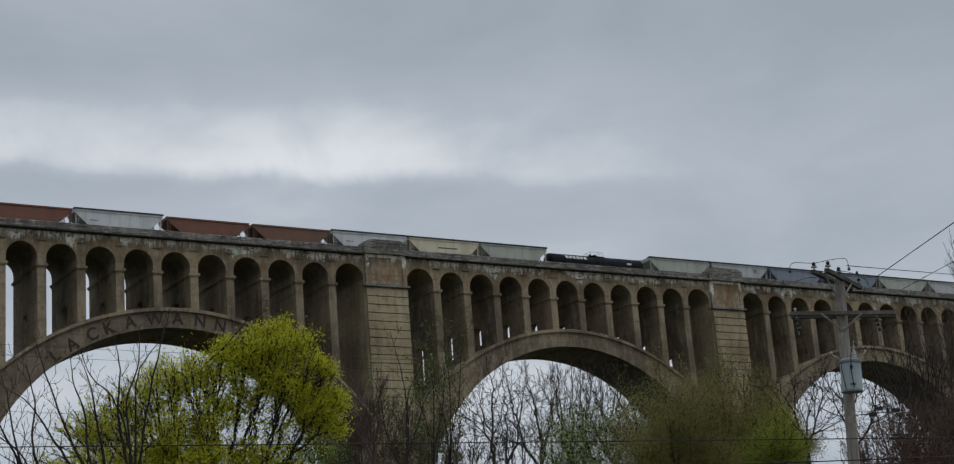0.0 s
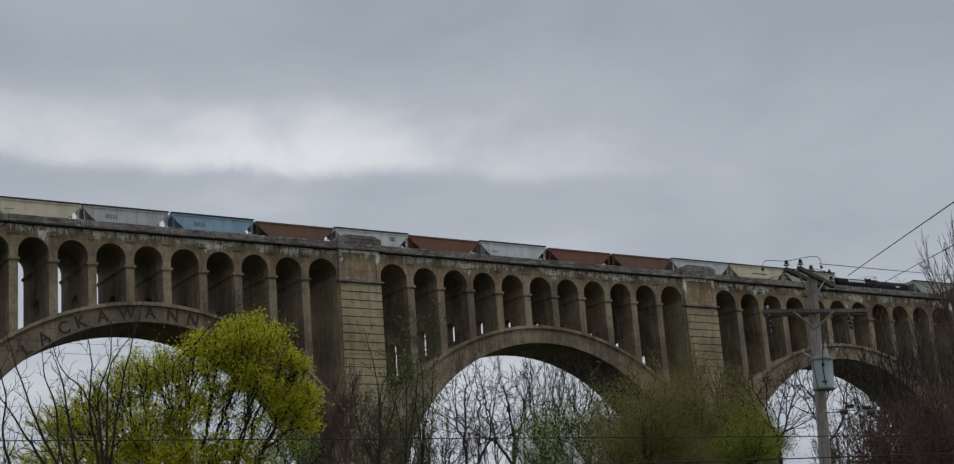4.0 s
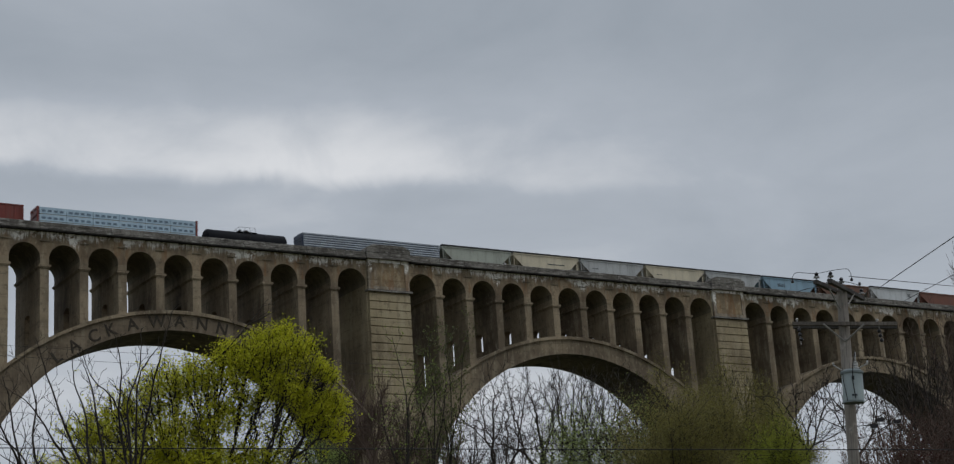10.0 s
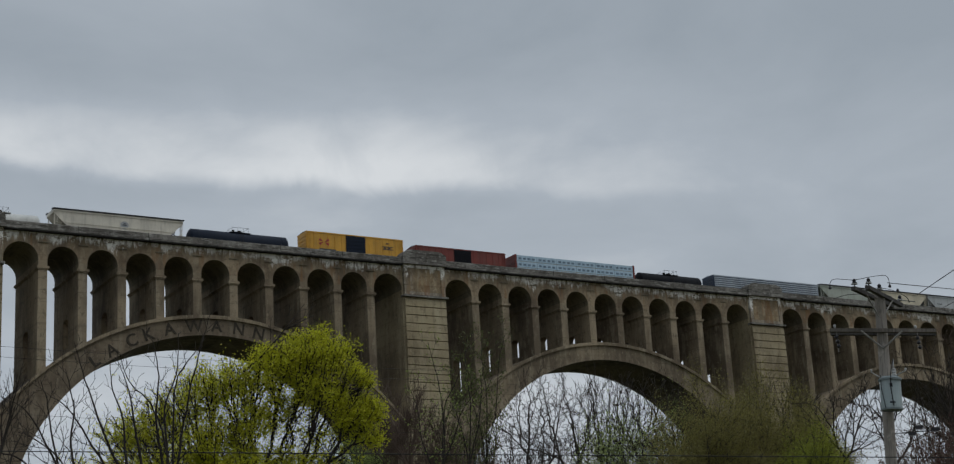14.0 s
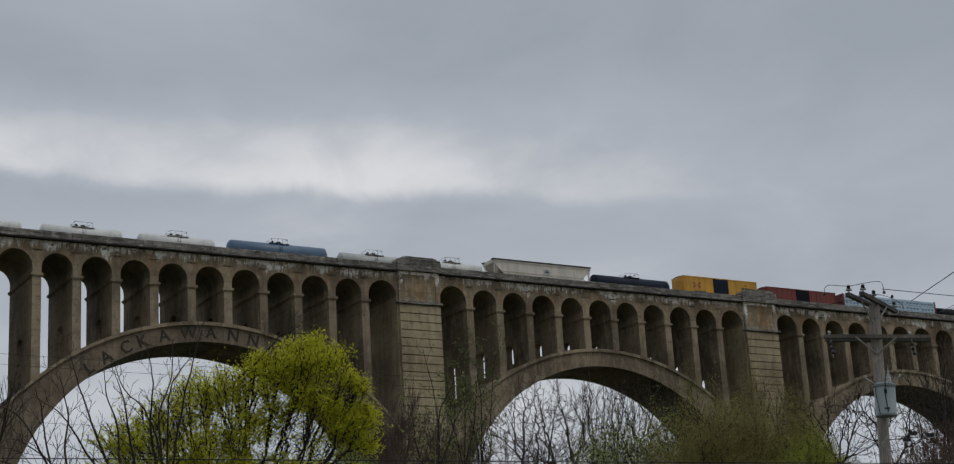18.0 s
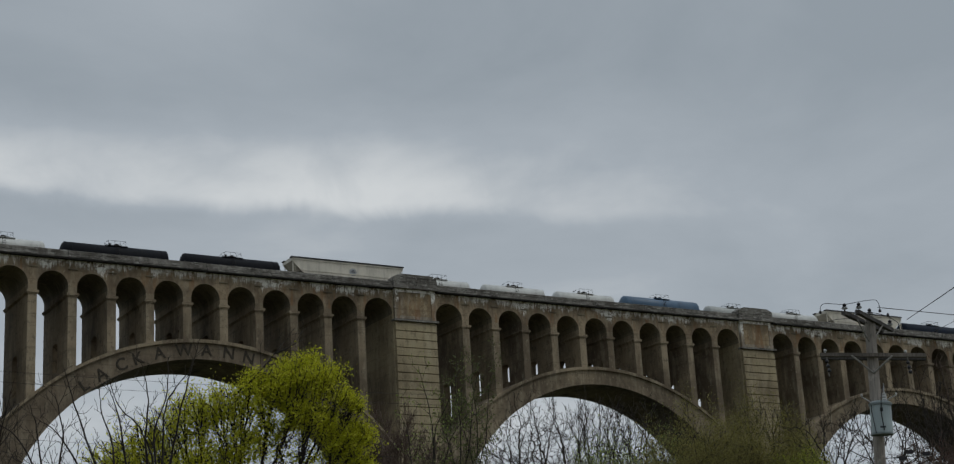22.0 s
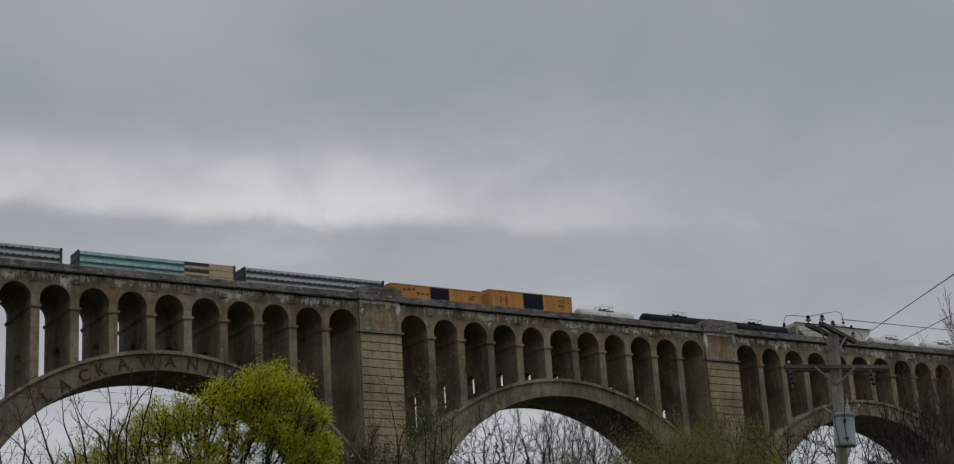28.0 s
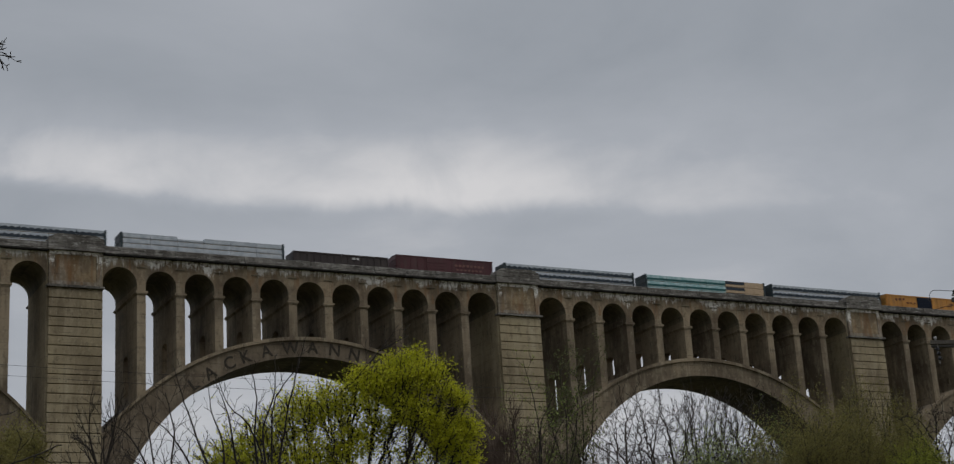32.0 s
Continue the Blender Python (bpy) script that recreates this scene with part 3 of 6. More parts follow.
                part("coping_shadow_strip", shadow_strips[0 if me is segments[0] else 1], None, p, "black strip drawn as the shadow line under the coping")
                p.location = (x - HALF + seg_len * (i + 0.5), rnd.uniform(-0.02, 0.02), rnd.uniform(-0.03, 0.02))
        d = part("deck_slab", deck, None, viaduct)
        d.location.x = x
        # the pier at the span's right
        p = part("pier", core, None, viaduct, "tall pier of coursed tan concrete")
        p.location.x = x + PITCH / 2
        for me in pilasters:
            part("pilaster", me, None, p)
        part("plinth", plinth, None, p)
        for nm, me in head:
            part(nm, me, None, p)
        if near:
            for i in range(28):
                c = part("course", course, None, p)
                c.location.z = -0.75 - 1.22 * i
        else:
            tagged(part("courses", joined, None, p), kind="stuff")


build_viaduct()

# ---- the track ----


def track():
    x0, x1 = -700, 760
    bed = new("track_ballast", MB().prism([(3.4, RAIL - 0.335), (8.0, RAIL - 0.335), (7.2, RAIL - 0.20), (4.2, RAIL - 0.20)], x0, x1, "x").mesh("track_ballast", BALLAST))
    tagged(bed, "bed of grey crushed stone ballast under the track", "ballast", kind="structure")
    tr = thing("railway_track", "single railway track on timber sleepers along the viaduct deck", "railway track")
    for y in (5.7 - 0.75, 5.7 + 0.75):
        part("rail", MB().prism([(y - 0.07, RAIL - 0.17), (y + 0.07, RAIL - 0.17), (y + 0.02, RAIL - 0.13), (y + 0.036, RAIL), (y - 0.036, RAIL), (y - 0.02, RAIL - 0.13)], x0, x1, "x"), RUST, tr)
    sl = MB()
    for i in range(int((x1 - x0) / 0.9)):
        x = x0 + 0.9 * i
        sl.box(x - 0.12, x + 0.12, 4.4, 7.0, RAIL - 0.32, RAIL - 0.17)
    tagged(part("sleepers", sl, ARM_WOOD, tr), kind="stuff")


track()

# ---- the train ----
CARS = []          # (thing, place along the train)

PAINTS = {
    "grey": paint("faded_grey_hopper_paint", (0.46, 0.48, 0.48)),
    "white": paint("dirty_white_hopper_paint", (0.58, 0.61, 0.62), dirt=0.35),
    "ivory": paint("ivory_hopper_paint", (0.64, 0.60, 0.51), dirt=0.3),
    "cream": paint("cream_hopper_paint", (0.62, 0.56, 0.42), dirt=0.3),
    "sage": paint("pale_sage_hopper_paint", (0.40, 0.43, 0.37), dirt=0.4),
    "slate": paint("slate_blue_hopper_paint", (0.20, 0.24, 0.29)),
    "sky": paint("sky_blue_hopper_paint", (0.26, 0.40, 0.50), dirt=0.4),
    "brown": paint("brown_oxide_hopper_paint", (0.165, 0.085, 0.055)),
    "red": paint("red_oxide_hopper_paint", (0.185, 0.075, 0.050)),
    "yellow": paint("amber_yellow_boxcar_paint", (0.62, 0.33, 0.045), dirt=0.3),
    "amber": paint("weathered_amber_boxcar_paint", (0.57, 0.265, 0.058), dirt=0.5),
    "redbox": paint("brick_red_boxcar_paint", (0.19, 0.042, 0.032), dirt=0.45),
    "maroon": paint("maroon_boxcar_paint", (0.092, 0.030, 0.034), dirt=0.4),
    "black": paint("black_tank_paint", (0.008, 0.009, 0.012), 0.6, 0.05, 0.0, 0.08),
    "navy": paint("navy_tank_paint", (0.012, 0.018, 0.032), 0.6, 0.06, 0.0, 0.1),
    "blue": paint("blue_tank_paint", (0.070, 0.125, 0.195), 0.4, 0.3),
    "wtank": paint("off_white_tank_paint", (0.56, 0.56, 0.53), 0.4, 0.3),
    "gtank": paint("grey_tank_paint", (0.40, 0.41, 0.39), 0.4, 0.4),
    "dark": paint("dark_brown_gondola_paint", (0.045, 0.034, 0.032)),
    "silver": paint("bare_corrugated_aluminium", (0.42, 0.46, 0.50), 0.4, 0.3, 0.35),
    "steelblue": paint("dark_blue_steel_paint", (0.035, 0.055, 0.095)),
    "frame": paint("dark_teal_frame_paint", (0.025, 0.045, 0.050)),
    "roof": paint("dark_roof_walk_steel", (0.035, 0.035, 0.036)),
}
WRAP_GREY = plain("grey_white_lumber_wrap", (0.50, 0.54, 0.57), 0.55, 0.0, (0.36, 0.40, 0.44), 1.2)
WRAP_TEAL = plain("pale_teal_lumber_wrap", (0.46, 0.61, 0.62), 0.55, 0.0, (0.22, 0.42, 0.43), 1.2)
WRAP_BLUE = plain("pale_blue_lumber_wrap", (0.42, 0.55, 0.64), 0.55, 0.0, (0.33, 0.45, 0.55), 1.2)
WRAP_DARK = plain("dark_navy_wrap_stripe", (0.030, 0.045, 0.060), 0.6)
WRAP_SLATE = plain("slate_wrap_dash", (0.15, 0.22, 0.29), 0.6)
WRAP_GREEN = plain("deep_teal_wrap_stripe", (0.020, 0.115, 0.115), 0.6)
LUMBER = plain("bare_sawn_lumber", (0.52, 0.395, 0.265), 0.8, 0.0, (0.42, 0.31, 0.20), 2.0)
MARK_W = plain("white_stencil_bars", (0.62, 0.62, 0.60), 0.6)
MARK_D = plain("dark_stencil_bars", (0.06, 0.07, 0.08), 0.6)
MARK_G = plain("grey_painted_emblem", (0.36, 0.37, 0.38), 0.6)
MARK_B = plain("rusty_brown_stencil_bars", (0.19, 0.075, 0.035), 0.6)
MARK_T = plain("faint_tan_stencil_bars", (0.22, 0.105, 0.085), 0.6)
MARK_R = plain("crimson_painted_emblem", (0.42, 0.06, 0.06), 0.5)

WHEEL = MB()
for _y in (-0.72, 0.72):
    WHEEL.tube([(0, _y - 0.07, 0), (0, _y + 0.07, 0)], 0.42, 14)
WHEEL = WHEEL.tube([(0, -0.9, 0), (0, 0.9, 0)], 0.08, 8).mesh("wheelset", STEEL)
BOGIE = MB()
for _y in (-0.95, 0.95):
    BOGIE.prism([(-1.15, 0.36), (-0.7, 0.36), (-0.35, 0.22), (0.35, 0.22), (0.7, 0.36), (1.15, 0.36), (1.15, 0.60), (0.5, 0.84), (-0.5, 0.84), (-1.15, 0.60)], _y - 0.09, _y + 0.09)
BOGIE = BOGIE.box(-0.22, 0.22, -0.95, 0.95, 0.45, 0.78).mesh("bogie", STEEL)


def car_base(name, label, category, u0, u1, sill=1.0, top=1.15):
    """A wagon's empty with its frame, bogies and couplers. Returns it with its half length."""
    h = (u1 - u0) / 2
    t = thing(name, label, category, ((u0 + u1) / 2 + 0.2, 5.7, RAIL), 0, "wagons of the freight train")
    CARS.append((t, (u0 + u1) / 2 + 0.2))
    part("centre_sill", MB().box(-h + 0.15, h - 0.15, -0.3, 0.3, sill - 0.25, top), STEEL, t)
    for s in (-1, 1):
        b = part("bogie", BOGIE, None, t)
        b.location.x = s * (h - 1.75)
        for dx in (-0.85, 0.85):
            w = part("wheelset", WHEEL, None, b)
            w.location = (dx, 0, 0.42)
        part("coupler", MB().box(min(s * (h - 0.3), s * (h + 0.2)), max(s * (h - 0.3), s * (h + 0.2)), -0.12, 0.12, 0.76, 1.0), STEEL, t)
    return t, h


def ladder(parent, x, y, z0, z1, mat, rungs=7, w=0.42, along="x"):
    m = MB()
    for d in (-w / 2, w / 2):
        p = (x + d, y) if along == "x" else (x, y + d)
        m.tube([(*p, z0), (*p, z1)], 0.025, 4)
    for i in range(rungs):
        z = z0 + (z1 - z0) * (i + 0.5) / rungs
        a, b = ((x - w / 2, y), (x + w / 2, y)) if along == "x" else ((x, y - w / 2), (x, y + w / 2))
        m.tube([(*a, z), (*b, z)], 0.018, 4)
    part("ladder", m, mat, parent)


def bars(parent, spots, y, mat, label):
    """Unreadable lettering as plain bars: (x, z, width, height)."""
    m = MB()
    for x, z, w, hh in spots:
        m.box(x, x + w, y - 0.004, y + 0.012, z, z + hh)
    part("marking", m, mat, parent, label)


def hopper(u0, u1, colour, label, covered=True, high=4.05, bays=2, marks=()):
    t, h = car_base("hopper_wagon", label, "hopper wagon", u0, u1)
    mat = PAINTS[colour]
    wd, lip = 1.55, high - 0.42
    slope = 2.3 if covered else 2.6
    # the body: level top edge, ends raked in below it, three discharge chutes beneath
    side = [(-h, high), (-h, lip), (-h + slope, 1.5), (h - slope, 1.5), (h, lip), (h, high)]
    part("body", MB().prism(side, -wd, wd), mat, t)
    n = 3 if bays > 2 or not covered else 2
    for i in range(n):
        c = (i - (n - 1) / 2) * (2 * h - 2 * slope) / n
        w = (2 * h - 2 * slope) / n / 2
        part("chute", MB().prism([(c - w, 1.5), (c + w, 1.5), (c + 0.35, 0.45), (c - 0.35, 0.45)], -1.1, 1.1), mat, t)
    # top chord and sill plates stand proud of the sheets
    for y in (-wd, wd):
        s = 1 if y > 0 else -1
        part("top_chord", MB().box(-h, h, min(y, y + s * 0.09), max(y, y + s * 0.09), high - 0.22, high), mat, t)
        part("side_sill", MB().box(-h + 0.1, h - 0.1, min(y, y + s * 0.07), max(y, y + s * 0.07), 1.02, 1.32), mat, t)
    for s in (-1, 1):
        # end framing: posts, platform and brake gear in the shade under the raked end
        for y in (-1.35, 1.35):
            part("end_post", MB().box(min(s * (h - 0.28), s * (h - 0.16)), max(s * (h - 0.28), s * (h - 0.16)), y - 0.06, y + 0.06, 1.1, lip + 0.05), mat, t)
            part("brace", MB().tube([(s * (h - 0.25), y, 1.3), (s * (h - slope * 0.72), y, 2.55)], 0.05, 5), STEEL, t)
            part("brace", MB().tube([(s * (h - slope + 0.1), y, 1.3), (s * (h - slope * 0.45), y, 2.75)], 0.05, 5), STEEL, t)
        part("end_platform", MB().box(min(s * (h - slope), s * h), max(s * (h - slope), s * h), -1.4, 1.4, 1.02, 1.12), STEEL, t)
        ladder(t, s * (h - 0.32), -1.6, 1.1, lip, mat, 7, 0.4)
    part("brake_reservoir", MB().tube([(-h + 0.9, -0.6, 1.45), (-h + 0.9, 0.7, 1.45)], 0.26, 10), STEEL, t)
    if covered and bays > 2:
        for y in (-wd, wd):
            s = 1 if y > 0 else -1
            part("stiffener", MB().box(-h + 1.6, h - 1.6, min(y, y + s * 0.06), max(y, y + s * 0.06), 2.35, 2.47), mat, t)
    if covered:
        roof = [(-wd, high), (wd, high), (wd * 0.55, high + 0.14), (-wd * 0.55, high + 0.14)]
        part("roof", MB().prism(roof, -h + 0.05, h - 0.05, "x"), mat, t)
        for y in (-1.32, 1.32):
            part("roof_walk", MB().box(-h - 0.12, h + 0.12, y - 0.42 if y < 0 else y - 0.28, y + 0.42 if y > 0 else y + 0.28, high + 0.05, high + 0.20), PAINTS["roof"], t, "dark steel roof walk")
        for i in range(4):
            x = (i - 1.5) * 2 * h / 4.3
            part("hatch", MB().lathe([(0.42, 0), (0.42, 0.12), (0.3, 0.2)], (x, 0, high + 0.1), 12), mat, t)
    else:
        part("load", MB().prism([(-h + 0.2, high - 0.1), (h - 0.2, high - 0.1), (h - 1.4, high + 0.06), (-h + 1.4, high + 0.06)], -wd + 0.15, wd - 0.15), STEEL, t)
    if covered and bays > 2:
        part("emblem", MB().tube([(0.7, -wd - 0.022, 2.75), (0.7, -wd - 0.004, 2.75)], 0.58, 24), MARK_G, t, "round grey emblem")
    if marks:
        bars(t, marks, -wd - 0.03, MARK_D, "dark stencilled bars")


def tank(u0, u1, colour, label, radius=1.42, axis=2.1, marks=()):
    t, h = car_base("tank_wagon", label, "tank wagon", u0, u1)
    mat = PAINTS[colour]
    e = 0.34
    prof = [(-h + 0.35, 0.05), (-h + 0.42, radius * 0.55), (-h + 0.42 + e * 0.5, radius * 0.85), (-h + 0.42 + e, radius)]
    prof = prof + [(-x, r) for x, r in reversed(prof)]
    part("tank", MB().tube([(x, 0, axis) for x, r in prof], [r for x, r in prof], 28), mat, t, smooth=True)
    for x in [(-h + 1.6) + i * (2 * h - 3.2) / 4 for i in range(5)]:
        part("weld_band", MB().tube([(x - 0.04, 0, axis), (x + 0.04, 0, axis)], radius + 0.012, 28), mat, t)
    top = axis + radius
    part("manway", MB().lathe([(0.36, -0.12), (0.36, 0.26), (0.30, 0.34), (0.12, 0.38)], (0.25, 0, top), 14), STEEL, t)
    part("valve", MB().lathe([(0.14, -0.1), (0.14, 0.3), (0.2, 0.34), (0.2, 0.4)], (-0.65, 0, top), 10), STEEL, t)
    part("walkway", MB().box(-1.5, 1.6, -0.95, 0.95, top - 0.16, top - 0.1), mat, t)
    rail = MB()
    for y in (-0.95, 0.95):
        rail.tube([(-1.15, y, top + 0.55), (1.25, y, top + 0.55)], 0.022, 5)
        for x in (-1.15, -0.3, 0.5, 1.25):
            rail.tube([(x, y, top - 0.14), (x, y, top + 0.55)], 0.022, 5)
    for x in (-1.15, 1.25):
        rail.tube([(x, -0.95, top + 0.55), (x, 0.95, top + 0.55)], 0.022, 5)
    part("handrail", rail, STEEL, t, "thin steel handrail")
    ladder(t, 0.0, -radius - 0.12, 1.0, top - 0.1, STEEL, 8)
    for s in (-1, 1):
        part("saddle", MB().prism([(-1.2, 0.95), (1.2, 0.95), (1.15, axis - 0.55), (-1.15, axis - 0.55)], min(s * (h - 1.2), s * (h - 2.3)), max(s * (h - 1.2), s * (h - 2.3)), "x"), mat, t)
        part("end_platform", MB().box(min(s * (h - 0.9), s * h), max(s * (h - 0.9), s * h), -1.4, 1.4, 1.0, 1.1), STEEL, t)
    if marks:
        # lettering follows the curve of the shell
        r = radius + 0.008
        for group in ([q for q in marks if q[0] < 3], [q for q in marks if q[0] >= 3]):
            m = MB()
            for x, a, w, hh in group:
                ps = []
                for k in range(4):
                    an = radians(a) + hh / r * k / 3
                    ps.append((-r * math.cos(an), axis + r * math.sin(an)))
                m.add([(x, y, z) for y, z in ps] + [(x + w, y, z) for y, z in ps], [(k, k + 1, k + 5, k + 4) for k in range(3)])
            if group:
                part("marking", m, MARK_W, t, "pale stencilled bars")


def boxcar(u0, u1, colour, label, high=4.7, door="dark", door_at=0.0, door_w=3.0, marks=(), emblem=False, corr=0):
    t, h = car_base("boxcar", label, "boxcar", u0, u1)
    mat = PAINTS[colour]
    wd = 1.52
    # plate sides between raised posts, a shallow pitched roof with seams
    part("body", MB().box(-h, h, -wd, wd, 1.0, high - 0.12), PAINTS["steelblue"] if corr else mat, t)
    part("roof", MB().prism([(-wd - 0.04, high - 0.12), (wd + 0.04, high - 0.12), (0.0, high + 0.02)], -h, h, "x"), PAINTS["roof"] if not corr else mat, t)
    for i in range(13):
        x = -h + 0.2 + i * (2 * h - 0.4) / 12
        part("roof_seam", MB().prism([(-wd - 0.05, high - 0.12), (wd + 0.05, high - 0.12), (0.0, high + 0.06)], x - 0.04, x + 0.04, "x"), PAINTS["roof"], t)
    for y in (-wd, wd):
        s = 1 if y > 0 else -1
        lo, hi = min(y, y + s * 0.06), max(y, y + s * 0.06)
        part("side_sill", MB().box(-h, h, lo, hi, 0.85, 1.25), mat, t)
        part("eave", MB().box(-h, h, lo, hi, high - 0.30, high - 0.12), mat, t)
        if corr:
            for i in range(corr):
                z = 1.4 + i * (high - 1.75) / corr
                part("corrugation", MB().prism([(y, z), (y + s * 0.13, z + 0.05), (y + s * 0.13, z + 0.22), (y, z + 0.27)], -h + 0.1, h - 0.1, "x"), mat, t)
        else:
            posts = [x for x in [(-h + 0.08) + i * (2 * h - 0.16) / 14 for i in range(15)] if abs(x - door_at) > door_w / 2 + 0.1]
            for x in posts:
                part("side_post", MB().box(x - 0.05, x + 0.05, min(y, y + s * 0.045), max(y, y + s * 0.045), 1.25, high - 0.3), mat, t)
            if door:
                d = part("door", MB().box(door_at - door_w / 2, door_at + door_w / 2, min(y, y + s * 0.10), max(y, y + s * 0.10), 1.15, high - 0.28), PAINTS[door], t, "dark sliding door")
                for i in range(5):
                    z = 1.45 + i * (high - 2.0) / 5
                    part("door_rib", MB().box(door_at - door_w / 2 + 0.1, door_at + door_w / 2 - 0.1, min(y + s * 0.10, y + s * 0.14), max(y + s * 0.10, y + s * 0.14), z, z + 0.12), PAINTS[door], d)
                part("door_rail", MB().box(door_at - door_w / 2 - 0.3, door_at + door_w * 1.3, min(y, y + s * 0.15), max(y, y + s * 0.15), 1.05, 1.15), mat, t)
    for s in (-1, 1):
        for i in range(6):
            z = 1.25 + i * (high - 1.6) / 6
            part("end_rib", MB().prism([(-1.4, z), (1.4, z), (1.3, z + 0.26), (-1.3, z + 0.26)], min(s * h, s * (h + 0.09)), max(s * h, s * (h + 0.09)), "x"), PAINTS["steelblue"] if corr else mat, t)
        ladder(t, s * (h - 0.35), -wd - 0.08, 1.1, high - 0.4, mat, 8)
    if emblem:
        m = MB()
        for a in (0.5, -0.5, 2.64, -2.64):
            c, sn = math.cos(a), math.sin(a)
            x, z = -h + 2.75, 3.15
            p = [(x + 0.14 * c, z + 0.1 * sn), (x + 0.85 * c - 0.22 * sn, z + 0.75 * sn + 0.2 * c), (x + 0.85 * c + 0.22 * sn, z + 0.75 * sn - 0.2 * c)]
            m.prism(p, -wd - 0.075, -wd - 0.05)
        part("emblem", m, MARK_R, t, "crimson crossed emblem")
    if marks:
        ink, words = {"maroon": (MARK_T, "faint tan stencilled bars"), "amber": (MARK_B, "rusty brown stencilled bars")}.get(colour, (MARK_D, "dark stencilled bars"))
        bars(t, marks, -wd - 0.065, ink, words)


def lumber_car(u0, u1, wrap, stripe, label, layers=3, scallop=True, odd=0.0, dash=False, end="frame", gap=None):
    """A flat wagon with upright end frames, stacked with wrapped packs of lumber."""
    t, h = car_base("lumber_flat_wagon", label, "flat wagon", u0, u1)
    high, wd = 4.15, 1.45
    part("floor", MB().box(-h, h, -1.5, 1.5, 1.0, 1.2), PAINTS["frame"], t)
    for s in (-1, 1):
        part("end_frame", MB().box(min(s * (h - 0.25), s * h), max(s * (h - 0.25), s * h), -1.5, 1.5, 1.2, high + 0.05), PAINTS[end], t, "dark upright end frame")
        for z in (1.9, 2.9, 3.8):
            part("end_rib", MB().box(min(s * h, s * (h + 0.08)), max(s * h, s * (h + 0.08)), -1.4, 1.4, z, z + 0.2), PAINTS[end], t)
    part("centre_beam", MB().box(-h + 0.25, h - 0.25, -0.08, 0.08, 1.2, high), PAINTS["frame"], t)
    n = 6
    pl = (2 * h - 0.6) / n
    lh = (high - 1.25) / layers
    rnd = random.Random(int(abs(u0)))
    for j in range(layers):
        for i in range(n):
            x0 = -h + 0.3 + i * pl + 0.03
            z0 = 1.22 + j * lh
            bare = odd and i >= n - 2
            ph = lh * 0.5 if gap and (i, j) == gap else lh
            for s in (-1, 1):
                y0, y1 = (0.1, wd) if s > 0 else (-wd, -0.1)
                pk = part("lumber_pack", MB().box(x0, x0 + pl - 0.045, y0, y1, z0 + 0.06, z0 + ph - 0.02, 0.02), LUMBER if bare else wrap, t, "bare sawn lumber pack" if bare else "")
                if s > 0:
                    continue
                m = MB()
                y = -wd - 0.006
                if dash:
                    for k in range(4):
                        xx = x0 + 0.3 + k * (pl - 0.4) / 4
                        part("wrap_dash", MB().box(xx, xx + pl / 7, y - 0.01, y + 0.02, z0 + lh * 0.30, z0 + lh * 0.62), stripe, pk)
                elif scallop:
                    steps = 18
                    for k in range(steps):
                        xa, xb = x0 + (pl - 0.06) * k / steps, x0 + (pl - 0.06) * (k + 1) / steps
                        za, zb = (z0 + lh * (0.46 + 0.20 * abs(math.sin(math.pi * q * 4 / steps + i))) for q in (k, k + 1))
                        m.prism([(xa, z0 + lh * 0.16), (xb, z0 + lh * 0.16), (xb, zb), (xa, za)], y - 0.03, y + 0.02)
                elif bare and i == n - 2:
                    m.box(x0, x0 + pl - 0.06, y - 0.012, y + 0.02, z0 + lh * 0.45, z0 + lh * 0.95)
                elif not bare:
                    m.box(x0, x0 + pl - 0.06, y - 0.03, y + 0.02, z0 + lh * 0.20, z0 + lh * 0.52)
                if m.v:
                    part("wrap_stripe", m, stripe if not bare else WRAP_DARK, pk)
        # battens that part the layers
        part("batten", MB().box(-h + 0.5, h - 0.5, -1.4, 1.4, 1.2 + j * lh, 1.25 + j * lh), LUMBER, t)


def gondola(u0, u1, label):
    t, h = car_base("gondola_wagon", label, "gondola wagon", u0, u1)
    high, mat = 3.42, PAINTS["dark"]
    part("floor", MB().box(-h, h, -1.5, 1.5, 1.0, 1.15), mat, t)
    for y in (-1.5, 1.5):
        s = 1 if y > 0 else -1
        part("side", MB().box(-h, h, min(y, y - s * 0.08), max(y, y - s * 0.08), 1.0, high), mat, t)
        part("top_chord", MB().box(-h, h, min(y, y + s * 0.1), max(y, y + s * 0.1), high - 0.16, high + 0.02), mat, t)
        for i in range(15):
            x = -h + 0.1 + i * (2 * h - 0.2) / 14
            part("side_rib", MB().box(x - 0.06, x + 0.06, min(y, y + s * 0.1), max(y, y + s * 0.1), 1.1, high - 0.16), mat, t)
    for s in (-1, 1):
        part("end", MB().box(min(s * h, s * (h - 0.1)), max(s * h, s * (h - 0.1)), -1.5, 1.5, 1.0, high), mat, t)
    bars(t, [(1.6, 2.75, 0.5, 0.3), (2.3, 2.75, 0.35, 0.3)], -1.61, MARK_W, "pale stencilled bars")


